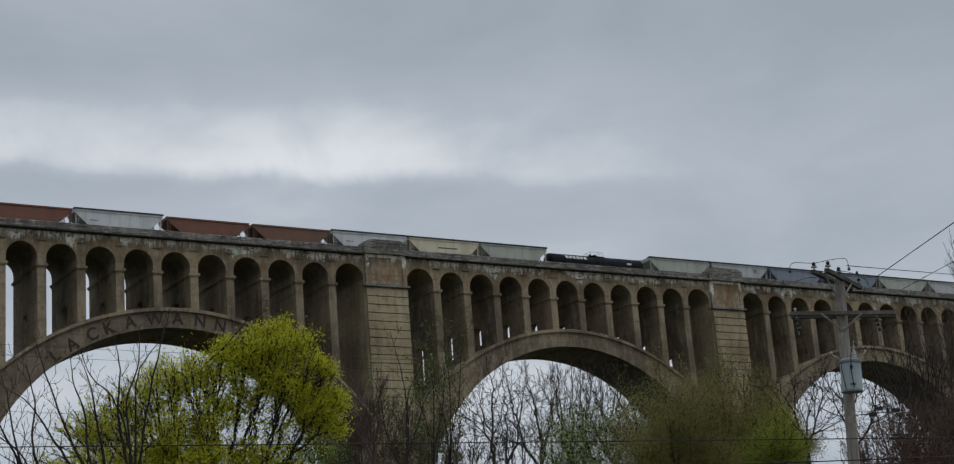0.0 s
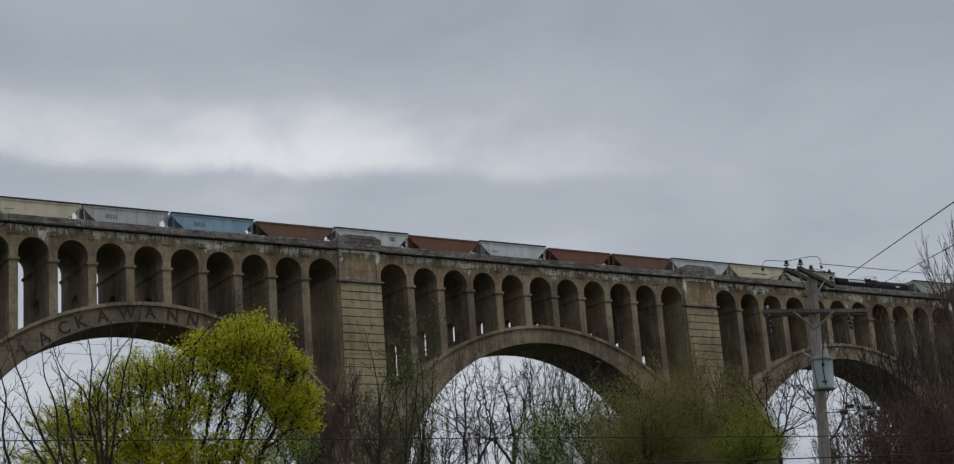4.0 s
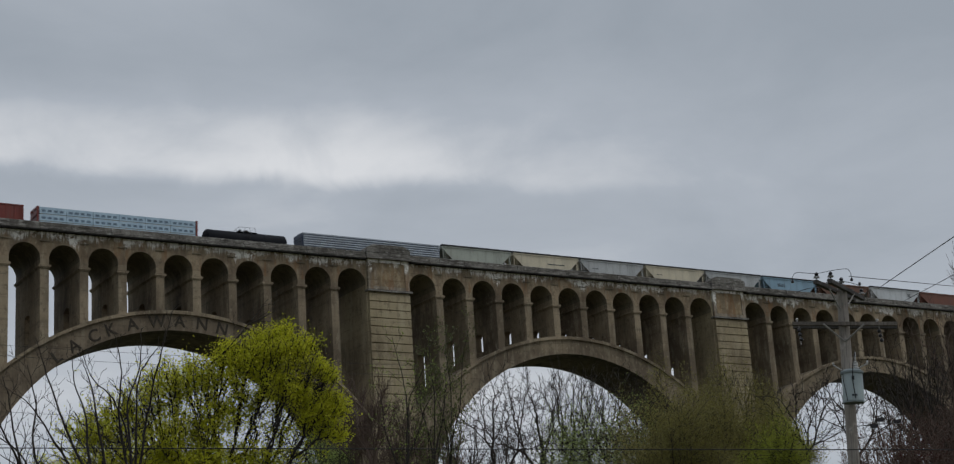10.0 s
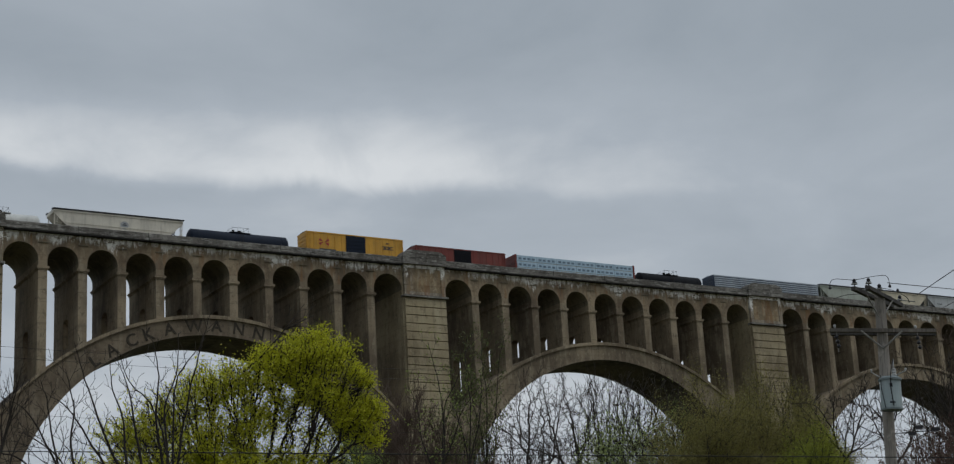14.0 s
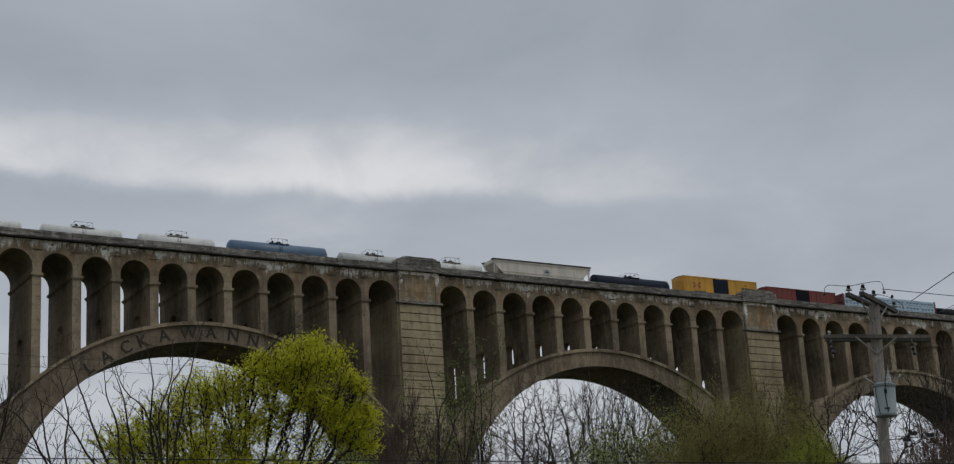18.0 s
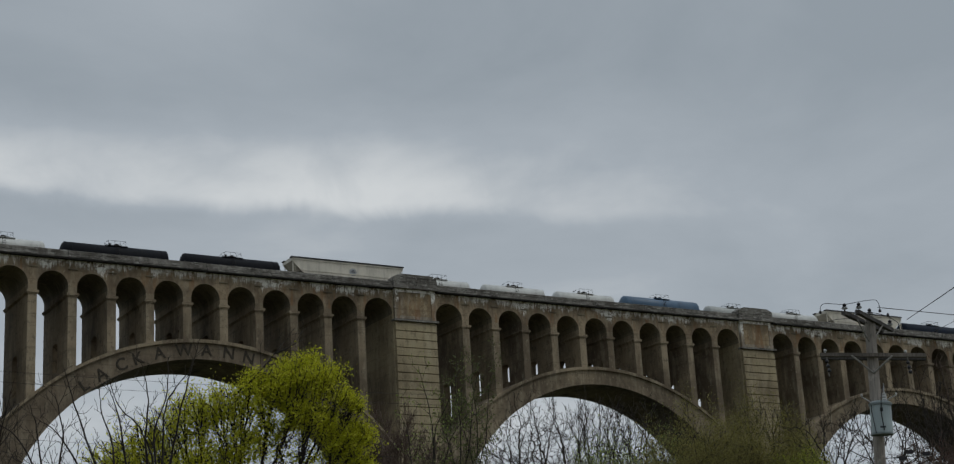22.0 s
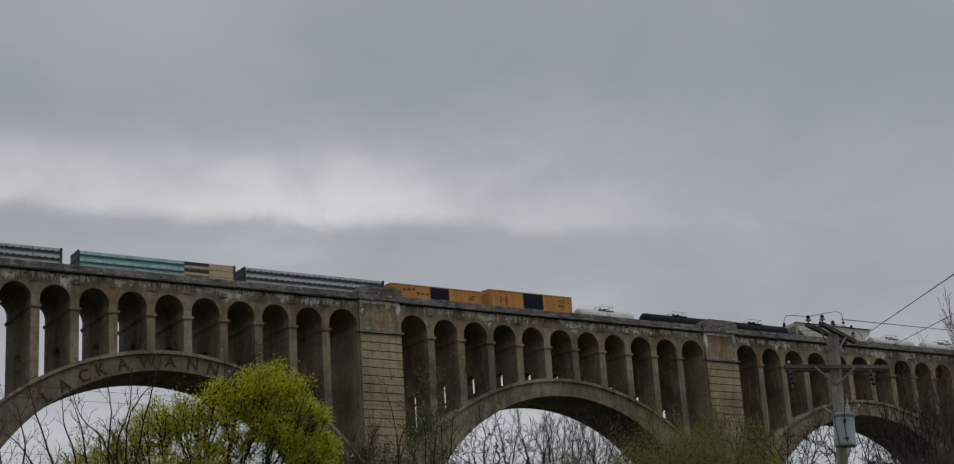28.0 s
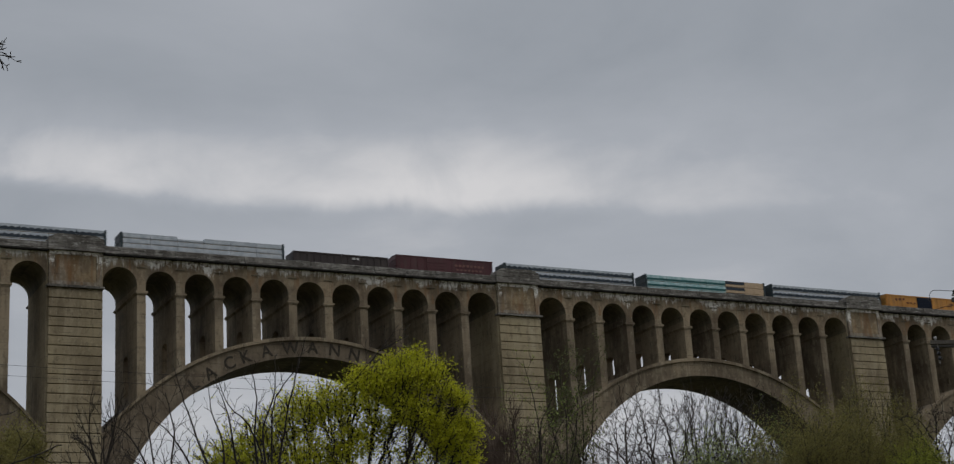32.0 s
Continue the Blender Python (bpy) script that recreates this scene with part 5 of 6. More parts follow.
    bars_ = np.array(bars_)
    tr = thin * len(ends) ** power
    trunk = np.array([(0, 0, bole * k / 5, 0, 0, bole * (k + 1) / 5 + 0.02, tr * (1.5 - 0.09 * k), tr * (1.5 - 0.09 * (k + 1))) for k in range(5)])
    t = thing(name, label, "tree", (x, y, z - 0.05), -az)
    thick = bars_[:, 8] > 12
    part("trunk", quick_mesh("trunk", *tubes(np.concatenate([trunk, bars_[thick][:, :8]]), 7), bark_mat or BARK), None, t)
    tagged(part("twig_crown", quick_mesh("twig_crown", *tubes(bars_[~thick][:, :8], 3), bark_mat or BARK), None, t), kind="stuff")
    if len(spots_) and leaf_mat:
        v, f = leaves(rng, np.array(spots_), per, size, spread)
        tagged(part("crown", quick_mesh("crown", v, f, leaf_mat), None, t), kind="stuff")
    return t


def hanging_branch():
    """A tree close by the camera: of it only the tip of one low bough comes into view."""
    x, y = spot(2.0, 14)
    t = thing("tree", "bare tree with a long twiggy bough", "tree", (x, y, -0.05), -2.0)
    rng = np.random.default_rng(80)
    base, tip = np.array([0, 0, 6.8]), np.array([1.97, 0.0, 7.70])
    bough = [base + (tip - base) * f + np.array([0, 0, 0.35 * math.sin(math.pi * f)]) for f in np.linspace(0, 1, 9)]
    segs = [(*((0, 0, z0)), *((0, 0, z0 + 1.5)), 0.17 - 0.02 * k, 0.15 - 0.02 * k) for k, z0 in enumerate((0, 1.5, 3.0, 4.5, 6.0))]
    segs += [(*bough[k], *bough[k + 1], 0.05 - 0.005 * k, 0.045 - 0.005 * k) for k in range(8)]
    fine = []
    for f, n in ((5, 3), (6, 4), (7, 6), (8, 8)):
        for _ in range(n):
            a = bough[f] + rng.normal(size=3) * 0.01
            d = np.array([0.7, rng.normal() * 0.5, rng.normal() * 0.55 - 0.05])
            ln = 0.10 + 0.16 * rng.random()
            for k in range(4):
                d = d + rng.normal(size=3) * 0.25
                e = a + d / np.linalg.norm(d) * ln / 3
                fine.append((*a, *e, 0.006 - 0.001 * k, 0.005 - 0.001 * k))
                for _ in range(2):
                    g = d + rng.normal(size=3) * 0.8
                    fine.append((*e, *(e + g / np.linalg.norm(g) * 0.05), 0.005, 0.0035))
                a = e
    part("trunk", quick_mesh("trunk", *tubes(np.array(segs), 8), BARK), None, t)
    tagged(part("twig_crown", quick_mesh("twig_crown", *tubes(np.array(fine), 4), BARK), None, t), kind="stuff")


def plant():
    grown(11, "maple coming into lime green leaf beside the road", 22.6, 50, [
        (25.4, 11.7, 1.00, 0.65, 250, 0.98), (26.4, 10.7, 0.70, 0.75, 210, 0.98), (24.1, 11.7, 1.05, 0.60, 250, 1.0), (25.3, 12.5, 0.40, 0.35, 46, 1.0), (26.4, 9.5, 0.70, 0.60, 170, 0.98), (24.6, 12.4, 0.4, 0.3, 34, 1.0),
        (26.9, 11.0, 0.40, 0.3, 36, 1.0), (26.1, 12.0, 0.40, 0.35, 40, 1.0), (23.3, 12.0, 0.45, 0.28, 40, 0.95), (27.2, 9.8, 0.35, 0.4, 40, 1.0), (27.0, 8.9, 0.45, 0.3, 40, 1.0), (25.8, 8.9, 0.5, 0.35, 40, 0.7), (26.8, 10.15, 0.5, 0.35, 60, 1.0),
        (25.3, 10.5, 1.1, 0.75, 220, 0.97), (22.8, 11.2, 1.15, 0.60, 260, 0.92), (21.4, 10.8, 1.25, 0.75, 300, 0.82), (20.0, 10.1, 1.20, 0.75, 240, 0.82), (18.6, 9.2, 1.05, 0.70, 190, 0.88),
        (20.3, 8.9, 2.0, 0.80, 420, 0.96), (19.4, 7.9, 2.4, 0.8, 430, 1.0), (22.2, 8.1, 1.4, 0.8, 380, 1.0), (22.5, 9.5, 1.3, 0.9, 300, 0.90), (23.9, 10.2, 1.1, 0.7, 220, 0.75),
        (24.7, 9.2, 1.1, 0.7, 170, 0.15), (25.4, 8.2, 0.9, 0.6, 140, 0.5), (23.9, 8.0, 1.0, 0.7, 230, 0.75)],
        2.6, None, LEAF_LIME, 5, 0.039, 0.100, 0.0112, wander=0.20, power=0.235, sprays=3, gaps=0.75,
        dead=([(22.6, 11.3), (23.4, 12.0), (24.1, 12.8), (24.8, 13.6)], [(24.0, 12.7), (24.5, 12.9), (25.1, 13.2)]))
    for i, (az, e, w) in enumerate([(24.6, 8.5, 2.4), (26.3, 9.3, 2.4), (22.6, 8.6, 2.4), (20.4, 8.2, 2.4)]):
        tree(100 + i, "young woodland tree with thin pale green leaf", az, 84 + 2 * i, e, w, None, LEAF_GREEN, 5, 0.040, 0.30, lambda p, r: r.random(len(p)) < 0.7, 0.10, 0.013, stems=2, levels=4, kids=3, angle=44, up=0.02, wander=0.09, ratio=0.68)
    # leafless trees beside it
    limbed(12, "bare grey tree with long leaning limbs", 19.2, 46, 6.4, [
        [(18.2, 8.3), (17.6, 9.7), (17.1, 11.2), (16.7, 12.5)], [(18.5, 8.4), (18.4, 9.8), (18.0, 11.0), (17.9, 12.0)],
        [(18.0, 7.9), (17.0, 9.5), (16.5, 10.2), (15.9, 10.6)], [(19.0, 8.2), (18.8, 9.4), (18.6, 10.6), (18.3, 11.5)]])
    limbed(13, "bare grey tree with upright forking limbs", 20.0, 47, 6.6, [
        [(19.7, 8.4), (19.5, 9.9), (19.6, 11.2), (19.4, 12.4)], [(19.9, 8.6), (19.8, 10.2), (20.2, 11.4), (20.3, 12.9)],
        [(19.8, 9.0), (19.3, 10.3), (18.6, 11.0), (18.3, 11.9)], [(20.3, 8.8), (20.6, 10.4), (21.0, 12.0), (21.4, 13.4)],
        [(20.1, 9.4), (20.2, 11.0), (20.8, 11.9), (21.2, 12.2)]])
    limbed(14, "bare grey tree with spreading leafless limbs", 17.0, 44, 5.4, [
        [(16.3, 7.8), (15.8, 9.0), (15.1, 10.1), (14.3, 10.5)], [(16.4, 7.6), (16.0, 9.2), (15.8, 10.4), (15.6, 11.0)],
        [(16.0, 7.4), (15.0, 8.6), (14.0, 9.0), (13.2, 9.2)], [(16.9, 7.6), (16.6, 9.0), (16.7, 10.2), (16.4, 11.6)],
        [(16.7, 7.2), (16.3, 8.4), (15.3, 9.2), (14.9, 9.3)]], every=0.28, reach=1.1)
    limbed(15, "bare grey tree with spreading leafless limbs", 14.2, 45, 5.0, [
        [(13.8, 7.2), (13.5, 8.6), (13.0, 9.9)], [(14.5, 7.4), (14.7, 8.8), (15.2, 9.8)], [(13.6, 6.8), (12.7, 8.0), (11.9, 9.2)], [(14.2, 7.6), (14.2, 9.2), (14.4, 10.4)]], every=0.26, reach=1.2)
    # bare wood seen through the middle arch, some of it greening
    for i, (az, e, w, h, n, f) in enumerate([(32.7, 9.6, 2.6, 2.3, 150, 7.0), (34.2, 9.6, 2.9, 2.2, 170, 7.4), (35.4, 9.8, 2.7, 2.0, 150, 6.7), (36.8, 9.5, 2.9, 2.1, 170, 6.9), (31.3, 8.7, 2.3, 1.8, 140, 6.0), (38.2, 9.2, 2.5, 1.9, 150, 6.4)]):
        grown(20 + i, "bare woodland tree with forking grey limbs", az, 88 + 4 * i, [(az, e, w, h, n, 0), (az + (0.9, -0.8)[i % 2], e - 1.0, w * 1.2, h * 0.7, n // 2, 0)], f - 0.6, thin=0.0125, wander=0.17, power=0.42, sprays=5)
    for i, (az, e, w, h, n) in enumerate([(31.6, 7.6, 2.9, 1.5, 220), (33.4, 7.9, 2.9, 1.7, 230), (35.0, 8.0, 2.9, 1.7, 230), (36.4, 7.9, 2.9, 1.6, 230), (38.0, 7.8, 2.8, 1.6, 220)]):
        grown(90 + i, "bare woodland tree with fine grey twigs", az, 116 + 3 * i, [(az, e, w, h, n, 0)], 4.6, thin=0.0135, wander=0.15, power=0.36, sprays=4)
    for i, (az, e, w) in enumerate([(35.0, 8.8, 2.4), (36.2, 9.2, 2.6), (37.6, 9.1, 2.6)]):
        tree(30 + i, "young woodland tree with thin pale green leaf", az, 86, e, w, None, LEAF_GREEN, 5, 0.036, 0.32, lambda p, r: r.random(len(p)) < 0.75, 0.10, 0.013, stems=2, levels=4, kids=3, angle=44, up=0.02, wander=0.08, ratio=0.68)
    for i, (az, e, w) in enumerate([(39.0, 9.5, 2.8), (40.4, 9.9, 2.9), (41.7, 9.2, 2.5), (39.8, 8.7, 2.8), (42.4, 8.4, 2.0)]):
        tree(40 + i, "dense tree with olive brown opening buds", az, 80 + 3 * i, e, w, None, LEAF_OLIVE, 12, 0.039, 0.25, None, 0.10, 0.009, stems=3, stem_spread=0.4, levels=4, kids=3, angle=44, up=0.03, wander=0.08, ratio=0.68)
    tree(46, "small tree in bright lime green leaf", 42.5, 76, 8.0, 1.3, None, LEAF_FRESH, 6, 0.036, 0.24, lambda p, r: r.random(len(p)) < 0.6, 0.09, 0.011, stems=3, levels=4, kids=3, angle=46, up=0.0, ratio=0.66)
    # brown thicket in front of the pier
    for i, (az, e, w) in enumerate([(28.3, 10.7, 1.5), (29.3, 9.6, 1.6), (27.9, 9.4, 1.4), (30.4, 8.7, 1.6)]):
        tree(50 + i, "leafless brown thicket tree with dense twigs", az, 70 + 3 * i, e, w, BARK_RED, trunk_r=0.07, thin=0.009, stems=4, stem_spread=0.35, levels=4, kids=3, angle=34, up=0.06, wander=0.08, ratio=0.66)
    limbed(56, "slender tree with sparse green shoots before the pier", 29.4, 66, 6.0, [
        [(29.5, 8.0), (29.6, 9.6), (29.5, 10.8), (29.2, 12.3)], [(29.6, 8.6), (29.7, 9.9), (30.2, 10.8), (30.5, 11.8)], [(29.5, 7.6), (30.0, 8.8), (30.3, 9.6), (31.0, 10.4)],
        [(29.1, 7.8), (28.8, 8.8), (28.7, 9.9), (28.4, 10.8)]], 0.045, 0.42, 1.3, None, LEAF_GREEN, 2, 0.045, 0.12, 0.35)
    for i, (a, e) in enumerate(((30.5, 12.3), (31.1, 12.5), (30.2, 10.6))):
        limbed(150 + i, "slender tree draped in grey green climbing leaves", a - 0.2, 70 + i, 5.6, [
            [(a, e - 4), (a + 0.1, e - 2.2), (a, e - 1.0), (a + 0.1, e)], [(a - 0.1, e - 4.2), (a - 0.4, e - 2.6), (a - 0.4, e - 1.2)], [(a, e - 4.4), (a + 0.4, e - 2.9), (a + 0.6, e - 1.3), (a + 0.9, e - 0.3)]],
            0.04, 0.30, 0.95, None, LEAF_VINE, 3, 0.050, 0.11, 0.45)
    # round the third arch
    for i, (az, e, w, h, n) in enumerate([(43.5, 8.6, 2.4, 1.7, 150), (45.2, 8.7, 2.6, 1.8, 170), (47.0, 8.3, 2.4, 1.6, 140), (41.2, 9.3, 1.8, 1.5, 130)]):
        grown(60 + i, "bare woodland tree with fine grey twigs", az, 78 + 4 * i, [(az, e, w, h, n, 0), (az + 0.6, e - 1.0, w, h * 0.6, n // 3, 0)], (6.9, 6.6, 6.2, 6.4)[i], thin=0.0120, wander=0.08, power=0.37, sprays=5)
    for i, (az, e, w) in enumerate([(46.4, 6.8, 1.2), (47.6, 7.2, 1.3), (48.8, 7.3, 1.3)]):
        tree(66 + i, "tree with dense red brown flower buds", az, 43 + 2 * i, e, w, BARK_RED, LEAF_RED, 2, 0.03, 0.12, None, 0.07, 0.009, stems=3, stem_spread=0.45, levels=4, kids=3, angle=44, up=0.03, ratio=0.66)
    for i, (az, e, w) in enumerate([(48.2, 9.9, 2.0), (50.2, 13.3, 1.1), (51.4, 13.6, 1.3), (49.6, 9.2, 1.8), (52.6, 11.8, 1.7)]):
        tree(70 + i, "tall bare tree with upswept thin branches", az, 60 + 2 * i, e, w, BARK_RED if i % 2 else None, trunk_r=0.10, thin=0.010, stems=2, stem_spread=0.16, levels=4, kids=3, angle=28, up=0.07, wander=0.07)
    for i, (az, e, w, h, n) in enumerate([(45.7, 6.8, 0.9, 0.65, 130), (46.9, 7.3, 1.0, 0.7, 160), (48.4, 7.5, 1.1, 0.75, 160), (50.2, 7.8, 1.2, 0.9, 150)]):
        grown(96 + i, "dense reddish thicket of budding twigs", az, 42 + 2 * i, [(az, e, w, h, n, 0.5), (az + 0.3, e - 1.2, w, h, n // 2, 0.5)], 1.5, BARK_RED, LEAF_RED, 1, 0.022, 0.06, thin=0.0070, wander=0.10, power=0.34, sprays=5)
    for i, (az, e, w, h, n) in enumerate([(47.6, 9.2, 1.6, 1.3, 150), (49.2, 9.6, 1.7, 1.6, 170), (50.8, 10.0, 1.7, 1.9, 170)]):
        grown(110 + i, "bare brown tree with fine upswept twigs", az, 58 + 3 * i, [(az, e, w, h, n, 0), (az, e - 1.6, w, h * 0.7, n // 2, 0)], 5.5, BARK_RED if i == 1 else None, thin=0.0095, wander=0.08, power=0.36, sprays=5)
    for i, (az, e) in enumerate(((46.6, 10.4), (48.0, 11.2), (49.6, 11.4), (50.8, 12.4))):
        limbed(160 + i, "tall bare brown tree with many fine twigs", az, 62 + 2 * i, 5.0, [
            [(az + d, 6.8), (az + d * 1.6 + 0.1, 8.2), (az + d * 2.2, e - abs(d) * 1.5)] for d in (-0.5, -0.22, 0.05, 0.3, 0.55)], 0.04, 0.26, 1.3, BARK_RED if i % 3 == 1 else None)
    # to the left of the road
    hanging_branch()
    limbed(81, "bare dark tree with a long level bough of twigs", 6.0, 26, 6.6, [
        [(8.0, 8.0), (10.0, 8.9), (11.6, 9.5), (12.9, 10.0)], [(7.4, 8.4), (9.0, 9.4), (10.2, 10.4), (10.9, 11.2)], [(7.0, 7.4), (9.0, 8.2), (11.4, 8.9), (12.6, 9.2)]], 0.030, 0.20, 0.55, trunk_r=0.09)
    for i, (az, e, w) in enumerate([(9.6, 10.3, 2.0), (11.2, 10.0, 1.6), (8.2, 10.4, 2.0)]):
        tree(82 + 20 * i, "dense shrubby tree with dark olive leaf", az, 60 + 3 * i, e, w, None, LEAF_OLIVE, 16, 0.040, 0.20, None, 0.10, 0.010, stems=4, stem_spread=0.4, levels=4, kids=3, angle=46, up=0.0, ratio=0.68)
    tree(83, "slender bare tree before the pier", 14.2, 60, 11.6, 1.2, None, trunk_r=0.07, thin=0.010, stems=2, stem_spread=0.2, levels=3, kids=3, angle=28, up=0.06, wander=0.08)


plant()

# ---- utility pole and lines ----


def pole():
    t = thing("utility_pole", "grey weathered wooden utility pole with crossarms and transformer", "utility pole", (-52.01, -171.09, -0.1))
    t.matrix_basis = pose(-51.94, -171.161, -0.1, 0, 3.1, -45.3)
    z = 9.15

    part("shaft", MB().tube([(0, 0, -0.5), (0, 0, 3), (0, 0, 6.5), (0, 0, z + 0.5), (0, 0, z + 0.93), (0, 0, z + 0.96)], [0.155, 0.145, 0.130, 0.124, 0.121, 0.10], 18), POLE_WOOD, t, smooth=False)
    arm = part("crossarm", MB().box(-1.18, 1.20, -0.245, -0.12, z - 0.042, z + 0.042, 0.012), ARM_WOOD, t)
    # the rear arm's shade is put into its colour by the darker wood
    shaded_arm = part("crossarm", MB().box(-1.18, 1.20, 0.12, 0.235, z - 0.042, z + 0.042, 0.012), ARM_DARK, t)
    for a in (arm, shaded_arm):
        a.matrix_basis = Matrix.Translation((0, 0, z + 0.07)) @ Matrix.Rotation(radians(3.5), 4, "Y") @ Matrix.Translation((0, 0, -z))
    for x in (-0.47, 0.45):
        part("brace", MB().tube([(x, -0.255, z + 0.05 - 0.07 * x), (0.0, -0.14, z - 0.34)], 0.022, 6), GALV, t)
    for x in (-1.03, 0.78):
        for k in range(3):
            part("insulator", MB().lathe([(0.02, 0), (0.042, 0.02), (0.046, 0.05), (0.022, 0.09)], (x + 0.02 * k, -0.22, z - 0.14 - 0.07 * x - 0.11 * k), 10), PORCELAIN, t)
        part("hanger", MB().tube([(x, -0.20, z + 0.03 - 0.07 * x), (x + 0.03, -0.22, z - 0.38)], 0.012, 5), GALV, t)
        part("arm_pin", MB().lathe([(0.02, 0), (0.02, 0.03), (0.035, 0.04), (0.035, 0.07), (0.015, 0.09)], (x - 0.03, -0.18, z + 0.112 - 0.07 * x), 10), PORCELAIN_W, t)
    # upper pair of arms, set along the line of the other wires
    for k, (x0, x1) in enumerate(((-0.56, 0.26), (-0.24, 0.48))):
        d = Vector((x1 - x0, 2.2, 0)).normalized()
        s = Vector((d.y, -d.x, 0)) * 0.05
        a, b = Vector((x0, -1.1, z + 0.86)), Vector((x1, 1.1, z + 0.86))
        up = Vector((0, 0, 0.09))
        vs = [a - s, a + s, a + s + up, a - s + up, b - s, b + s, b + s + up, b - s + up]
        part("crossarm", MB().add(vs, [(0, 1, 2, 3), (7, 6, 5, 4), (0, 4, 5, 1), (1, 5, 6, 2), (2, 6, 7, 3), (3, 7, 4, 0)]), ARM_DARK, t)
        for f in (0.04, 0.35, 0.96):
            p = a.lerp(b, f)
            part("pin_insulator", MB().lathe([(0.012, 0), (0.012, 0.07), (0.055, 0.07), (0.06, 0.10), (0.03, 0.12), (0.045, 0.14), (0.045, 0.16), (0.02, 0.19)], (p.x, p.y, p.z + 0.09), 12), PORCELAIN, t)
            part("insulator_skirt", MB().lathe([(0.05, 0), (0.072, 0.008), (0.072, 0.024), (0.05, 0.034)], (p.x, p.y, p.z + 0.145), 12), PORCELAIN_W, t, "pale glazed insulator skirt")
    part("arm_brace", MB().tube([(-0.28, -0.45, z + 0.88), (-0.05, -0.12, z + 0.40)], 0.02, 5).tube([(0.28, 0.35, z + 0.88), (0.05, -0.10, z + 0.42)], 0.02, 5), GALV, t)
    def eased(pts, m=5):
        """A smooth line through the points."""
        pts = [Vector(p) for p in pts]
        out = []
        for i in range(len(pts) - 1):
            p0, p1, p2, p3 = pts[max(i - 1, 0)], pts[i], pts[i + 1], pts[min(i + 2, len(pts) - 1)]
            for k in range(m):
                f = k / m
                out.append((p1 * 2 + (p2 - p0) * f + (p0 * 2 - p1 * 5 + p2 * 4 - p3) * f * f + (p1 * 3 - p0 - p2 * 3 + p3) * f ** 3) * 0.5)
        return out + [pts[-1]]

    wire = [(-1.08, -0.9, z + 1.03), (-1.06, -0.9, z + 1.13), (-0.95, -1.0, z + 1.17), (-0.54, -1.1, z + 1.10), (-0.20, -1.1, z + 1.14), (0.12, -0.9, z + 1.21), (0.22, -0.8, z + 1.17), (0.25, -0.7, z + 1.02)]
    part("jumper_wire", MB().tube(eased(wire), 0.007, 5), CABLE, t)
    wire2 = [(-0.32, -0.6, z + 0.95), (0.0, -0.5, z + 1.01), (0.33, -0.2, z + 0.99), (0.6, 0.2, z + 0.91), (0.66, 0.4, z + 0.82)]
    part("jumper_wire", MB().tube(eased(wire2), 0.007, 5), CABLE, t)
    wire3 = [(-1.02, -0.9, z + 0.73), (-0.7, -0.7, z + 0.85), (-0.3, -0.4, z + 0.89), (0.0, 0.0, z + 0.84)]
    part("jumper_wire", MB().tube(eased(wire3), 0.007, 5), CABLE, t)
    for x, y in ((-1.08, -0.9), (0.25, -0.7), (0.42, -0.2)):
        part("wire_clamp", MB().lathe([(0.03, 0), (0.035, 0.03), (0.02, 0.07)], (x, y, z + 0.96), 8), PORCELAIN, t)
    # the transformer can
    can = part("transformer", MB().lathe([(0.19, 0), (0.23, 0.02), (0.238, 0.05), (0.238, 0.66), (0.20, 0.70)], (0.10, -0.42, z - 1.82), 24), CAN_GREY, t, "pale grey painted steel transformer can")
    part("lid", MB().lathe([(0.238, 0), (0.262, 0.0), (0.264, 0.05), (0.19, 0.10), (0.05, 0.115)], (0.10, -0.42, z - 1.155), 24), CAN_DARK, can, "darker overhanging transformer lid")
    part("base_rim", MB().lathe([(0.20, 0), (0.246, 0.0), (0.246, 0.03), (0.236, 0.03)], (0.10, -0.42, z - 1.82), 24), CAN_DARK, can)
    part("mounting_bracket", MB().box(0.02, 0.18, -0.25, -0.1, z - 1.7, z - 1.60).box(0.02, 0.18, -0.25, -0.1, z - 1.3, z - 1.2), GALV, can)
    part("bushing", MB().lathe([(0.05, 0), (0.06, 0.03), (0.045, 0.06), (0.06, 0.09), (0.045, 0.12), (0.05, 0.16), (0.015, 0.18), (0.015, 0.40)], (0.20, -0.46, z - 1.05), 10), PORCELAIN_W, can)
    for x in (-0.30, 0.46):
        part("side_bushing", MB().lathe([(0.015, 0), (0.023, 0.015), (0.023, 0.04), (0.010, 0.055)], (x, -0.44, z - 0.92), 10).tube([(x, -0.44, z - 0.93), (x * 0.4, -0.2, z - 1.02)], 0.015, 5), PORCELAIN_W, can)
    part("nameplate", MB().box(0.07, 0.19, -0.672, -0.65, z - 1.69, z - 1.65), MARK_D, can)
    part("lead_wire", MB().tube([(0.20, -0.46, z - 0.66), (0.13, -0.70, z - 1.0), (0.11, -0.69, z - 1.35), (0.15, -0.67, z - 1.75)], 0.012, 5).tube([(-0.1, -0.5, z - 1.02), (-0.10, -0.62, z - 1.3), (-0.03, -0.64, z - 1.8)], 0.009, 5), CABLE, can)
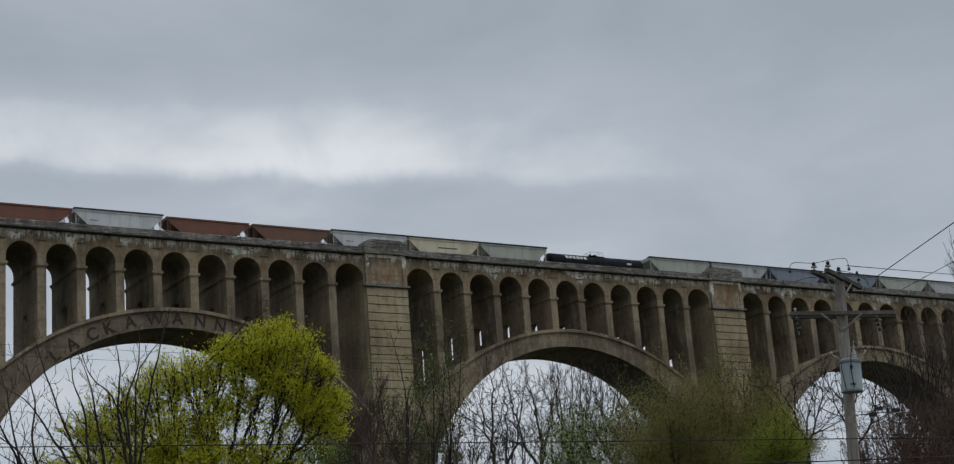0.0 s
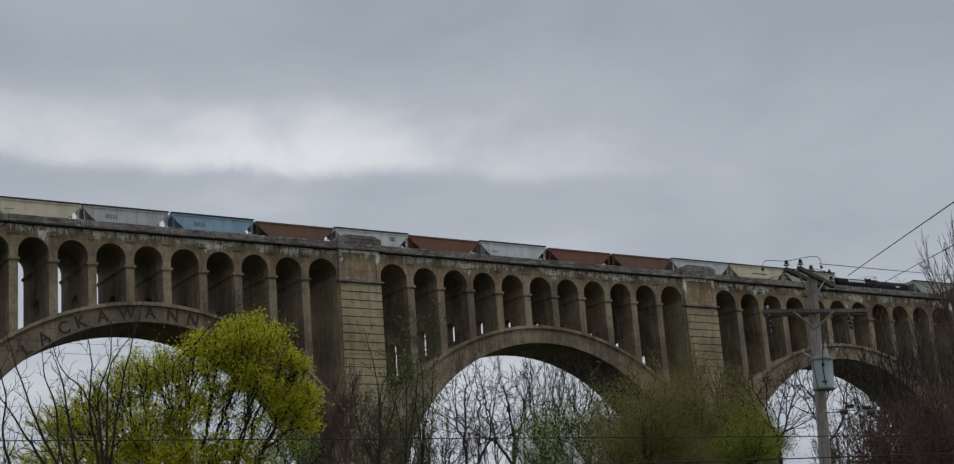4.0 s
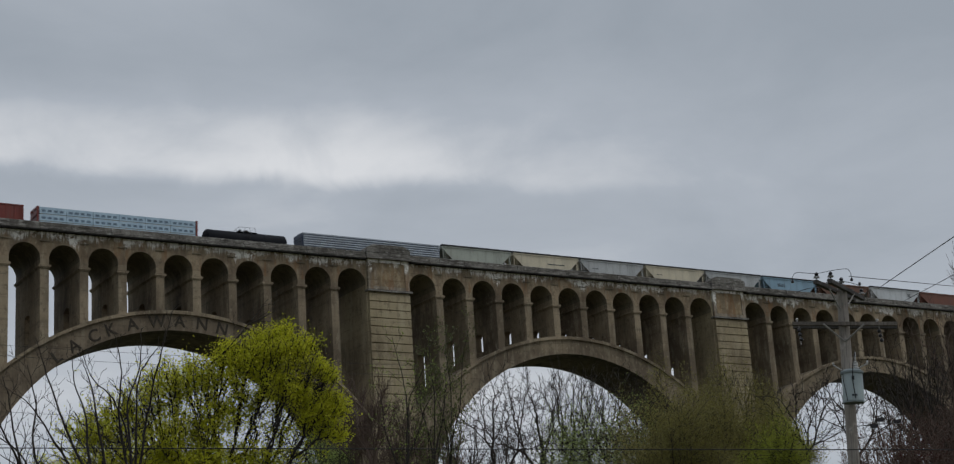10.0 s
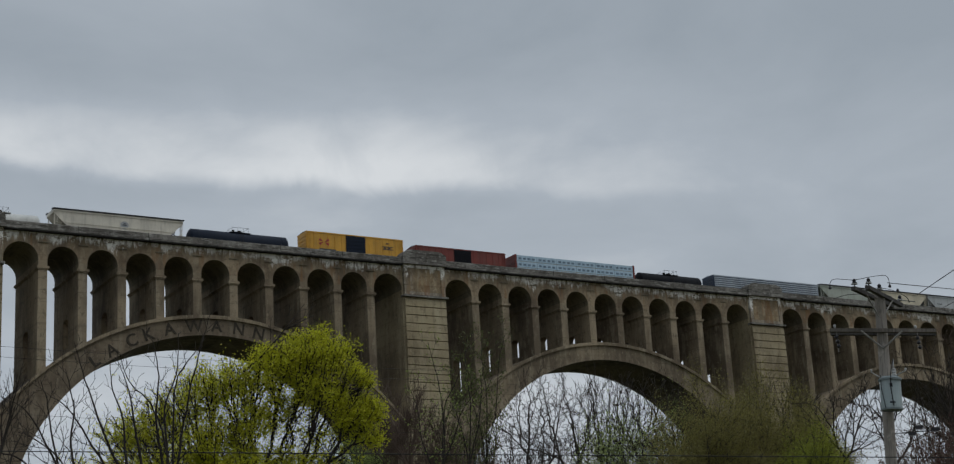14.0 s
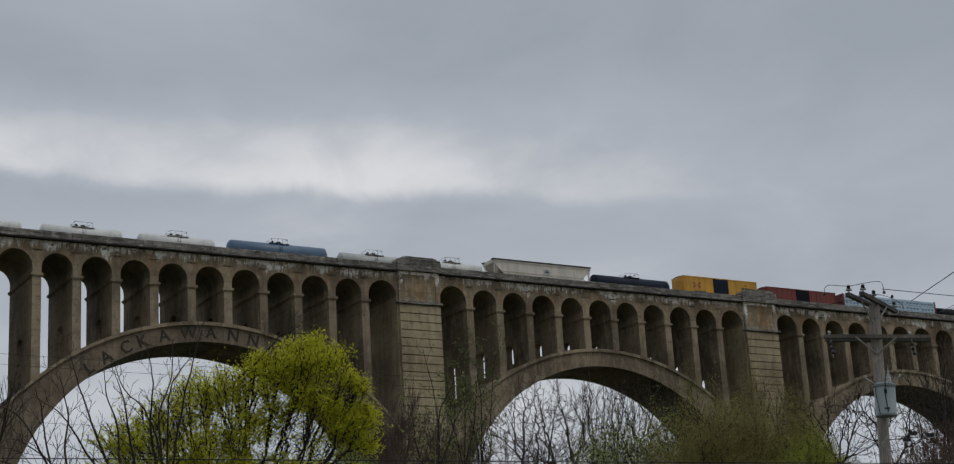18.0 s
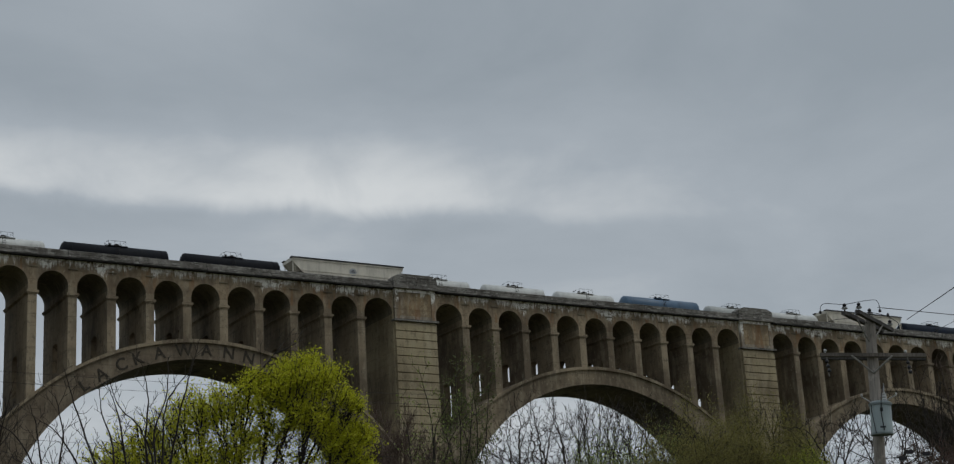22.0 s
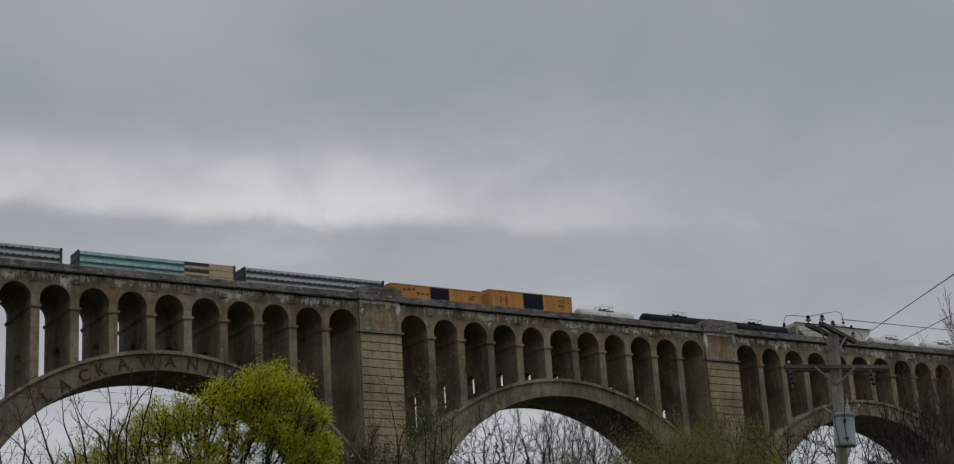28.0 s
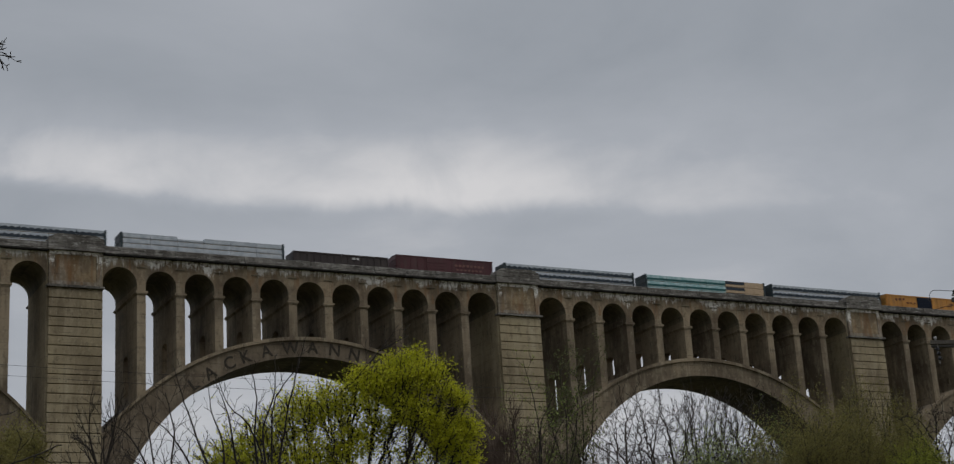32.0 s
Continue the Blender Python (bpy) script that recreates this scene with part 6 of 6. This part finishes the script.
    part("tap_box", MB().box(0.09, 0.15, -0.71, -0.66, z - 1.32, z - 1.24), CABLE, can)
    part("bracket_arm", MB().tube([(0.12, -0.05, z - 2.30), (1.15, -0.10, z - 2.26)], 0.009, 6), CABLE, t)
    for x, h in ((0.50, -2.34), (0.66, -2.20), (1.02, -2.26)):
        part("spool_insulator", MB().box(x - 0.085, x + 0.085, -0.2, -0.08, z + h - 0.035, z + h + 0.05, 0.02), PORCELAIN, t)
    for h in (0.55, -0.30, -2.4, -3.1):
        part("bolt", MB().tube([(0.0, -0.12, z + h), (0.0, -0.17, z + h)], 0.025, 6), GALV, t)


pole()


def wire(name, label, a, b, sag, r=0.012):
    """A wire that hangs between two places."""
    a, b = Vector(a), Vector(b)
    pts = [a.lerp(b, i / 24) - Vector((0, 0, sag * 4 * (i / 24) * (1 - i / 24))) for i in range(25)]
    ob = new(name, MB().tube(pts, r, 6).mesh(name, CABLE))
    tagged(ob, label, "cable", "overhead lines")
    return ob


def lines():
    wire("service_cable", "thick black overhead cable running to the utility pole", (-50.74, -171.93, 9.96), (-65.44, -189.10, 6.35), 0.0, 0.009)
    wire("service_cable", "thin black overhead cable beside the utility pole", (-43.2, -165.75, 11.62), (-62.56, -186.26, 6.55), 0.0, 0.007)
    wire("power_line", "thin black power line running away from the pole", (-51.39, -171.69, 10.26), (-18.87, -152.86, 16.46), 0.0, 0.009)
    wire("telephone_line", "black telephone line strung across the road side", (-82.51, -161.16, 7.31), (-44.93, -176.31, 5.58), 0.02, 0.010)
    wire("telephone_line", "black telephone line strung across the road side", (-61.99, -171.21, 5.45), (-43.32, -177.66, 5.19), 0.0, 0.012)
    for i, e in enumerate((11.95, 11.6, 9.75)):
        a, b = spot(6.0, 62), spot(30.0, 66)
        wire("power_line", "thin power line strung beyond the trees", (*a, EYE[2] + 62 * math.tan(radians(e + 0.9))), (*b, EYE[2] + 66 * math.tan(radians(e - 0.9))), 0.2, 0.006)


lines()


def motions():
    for ob, u in CARS:
        walk(ob, [(0.0, pose(u, 5.7, RAIL)), (32.0, pose(u + SPEED * 32.0, 5.7, RAIL))])


motions()
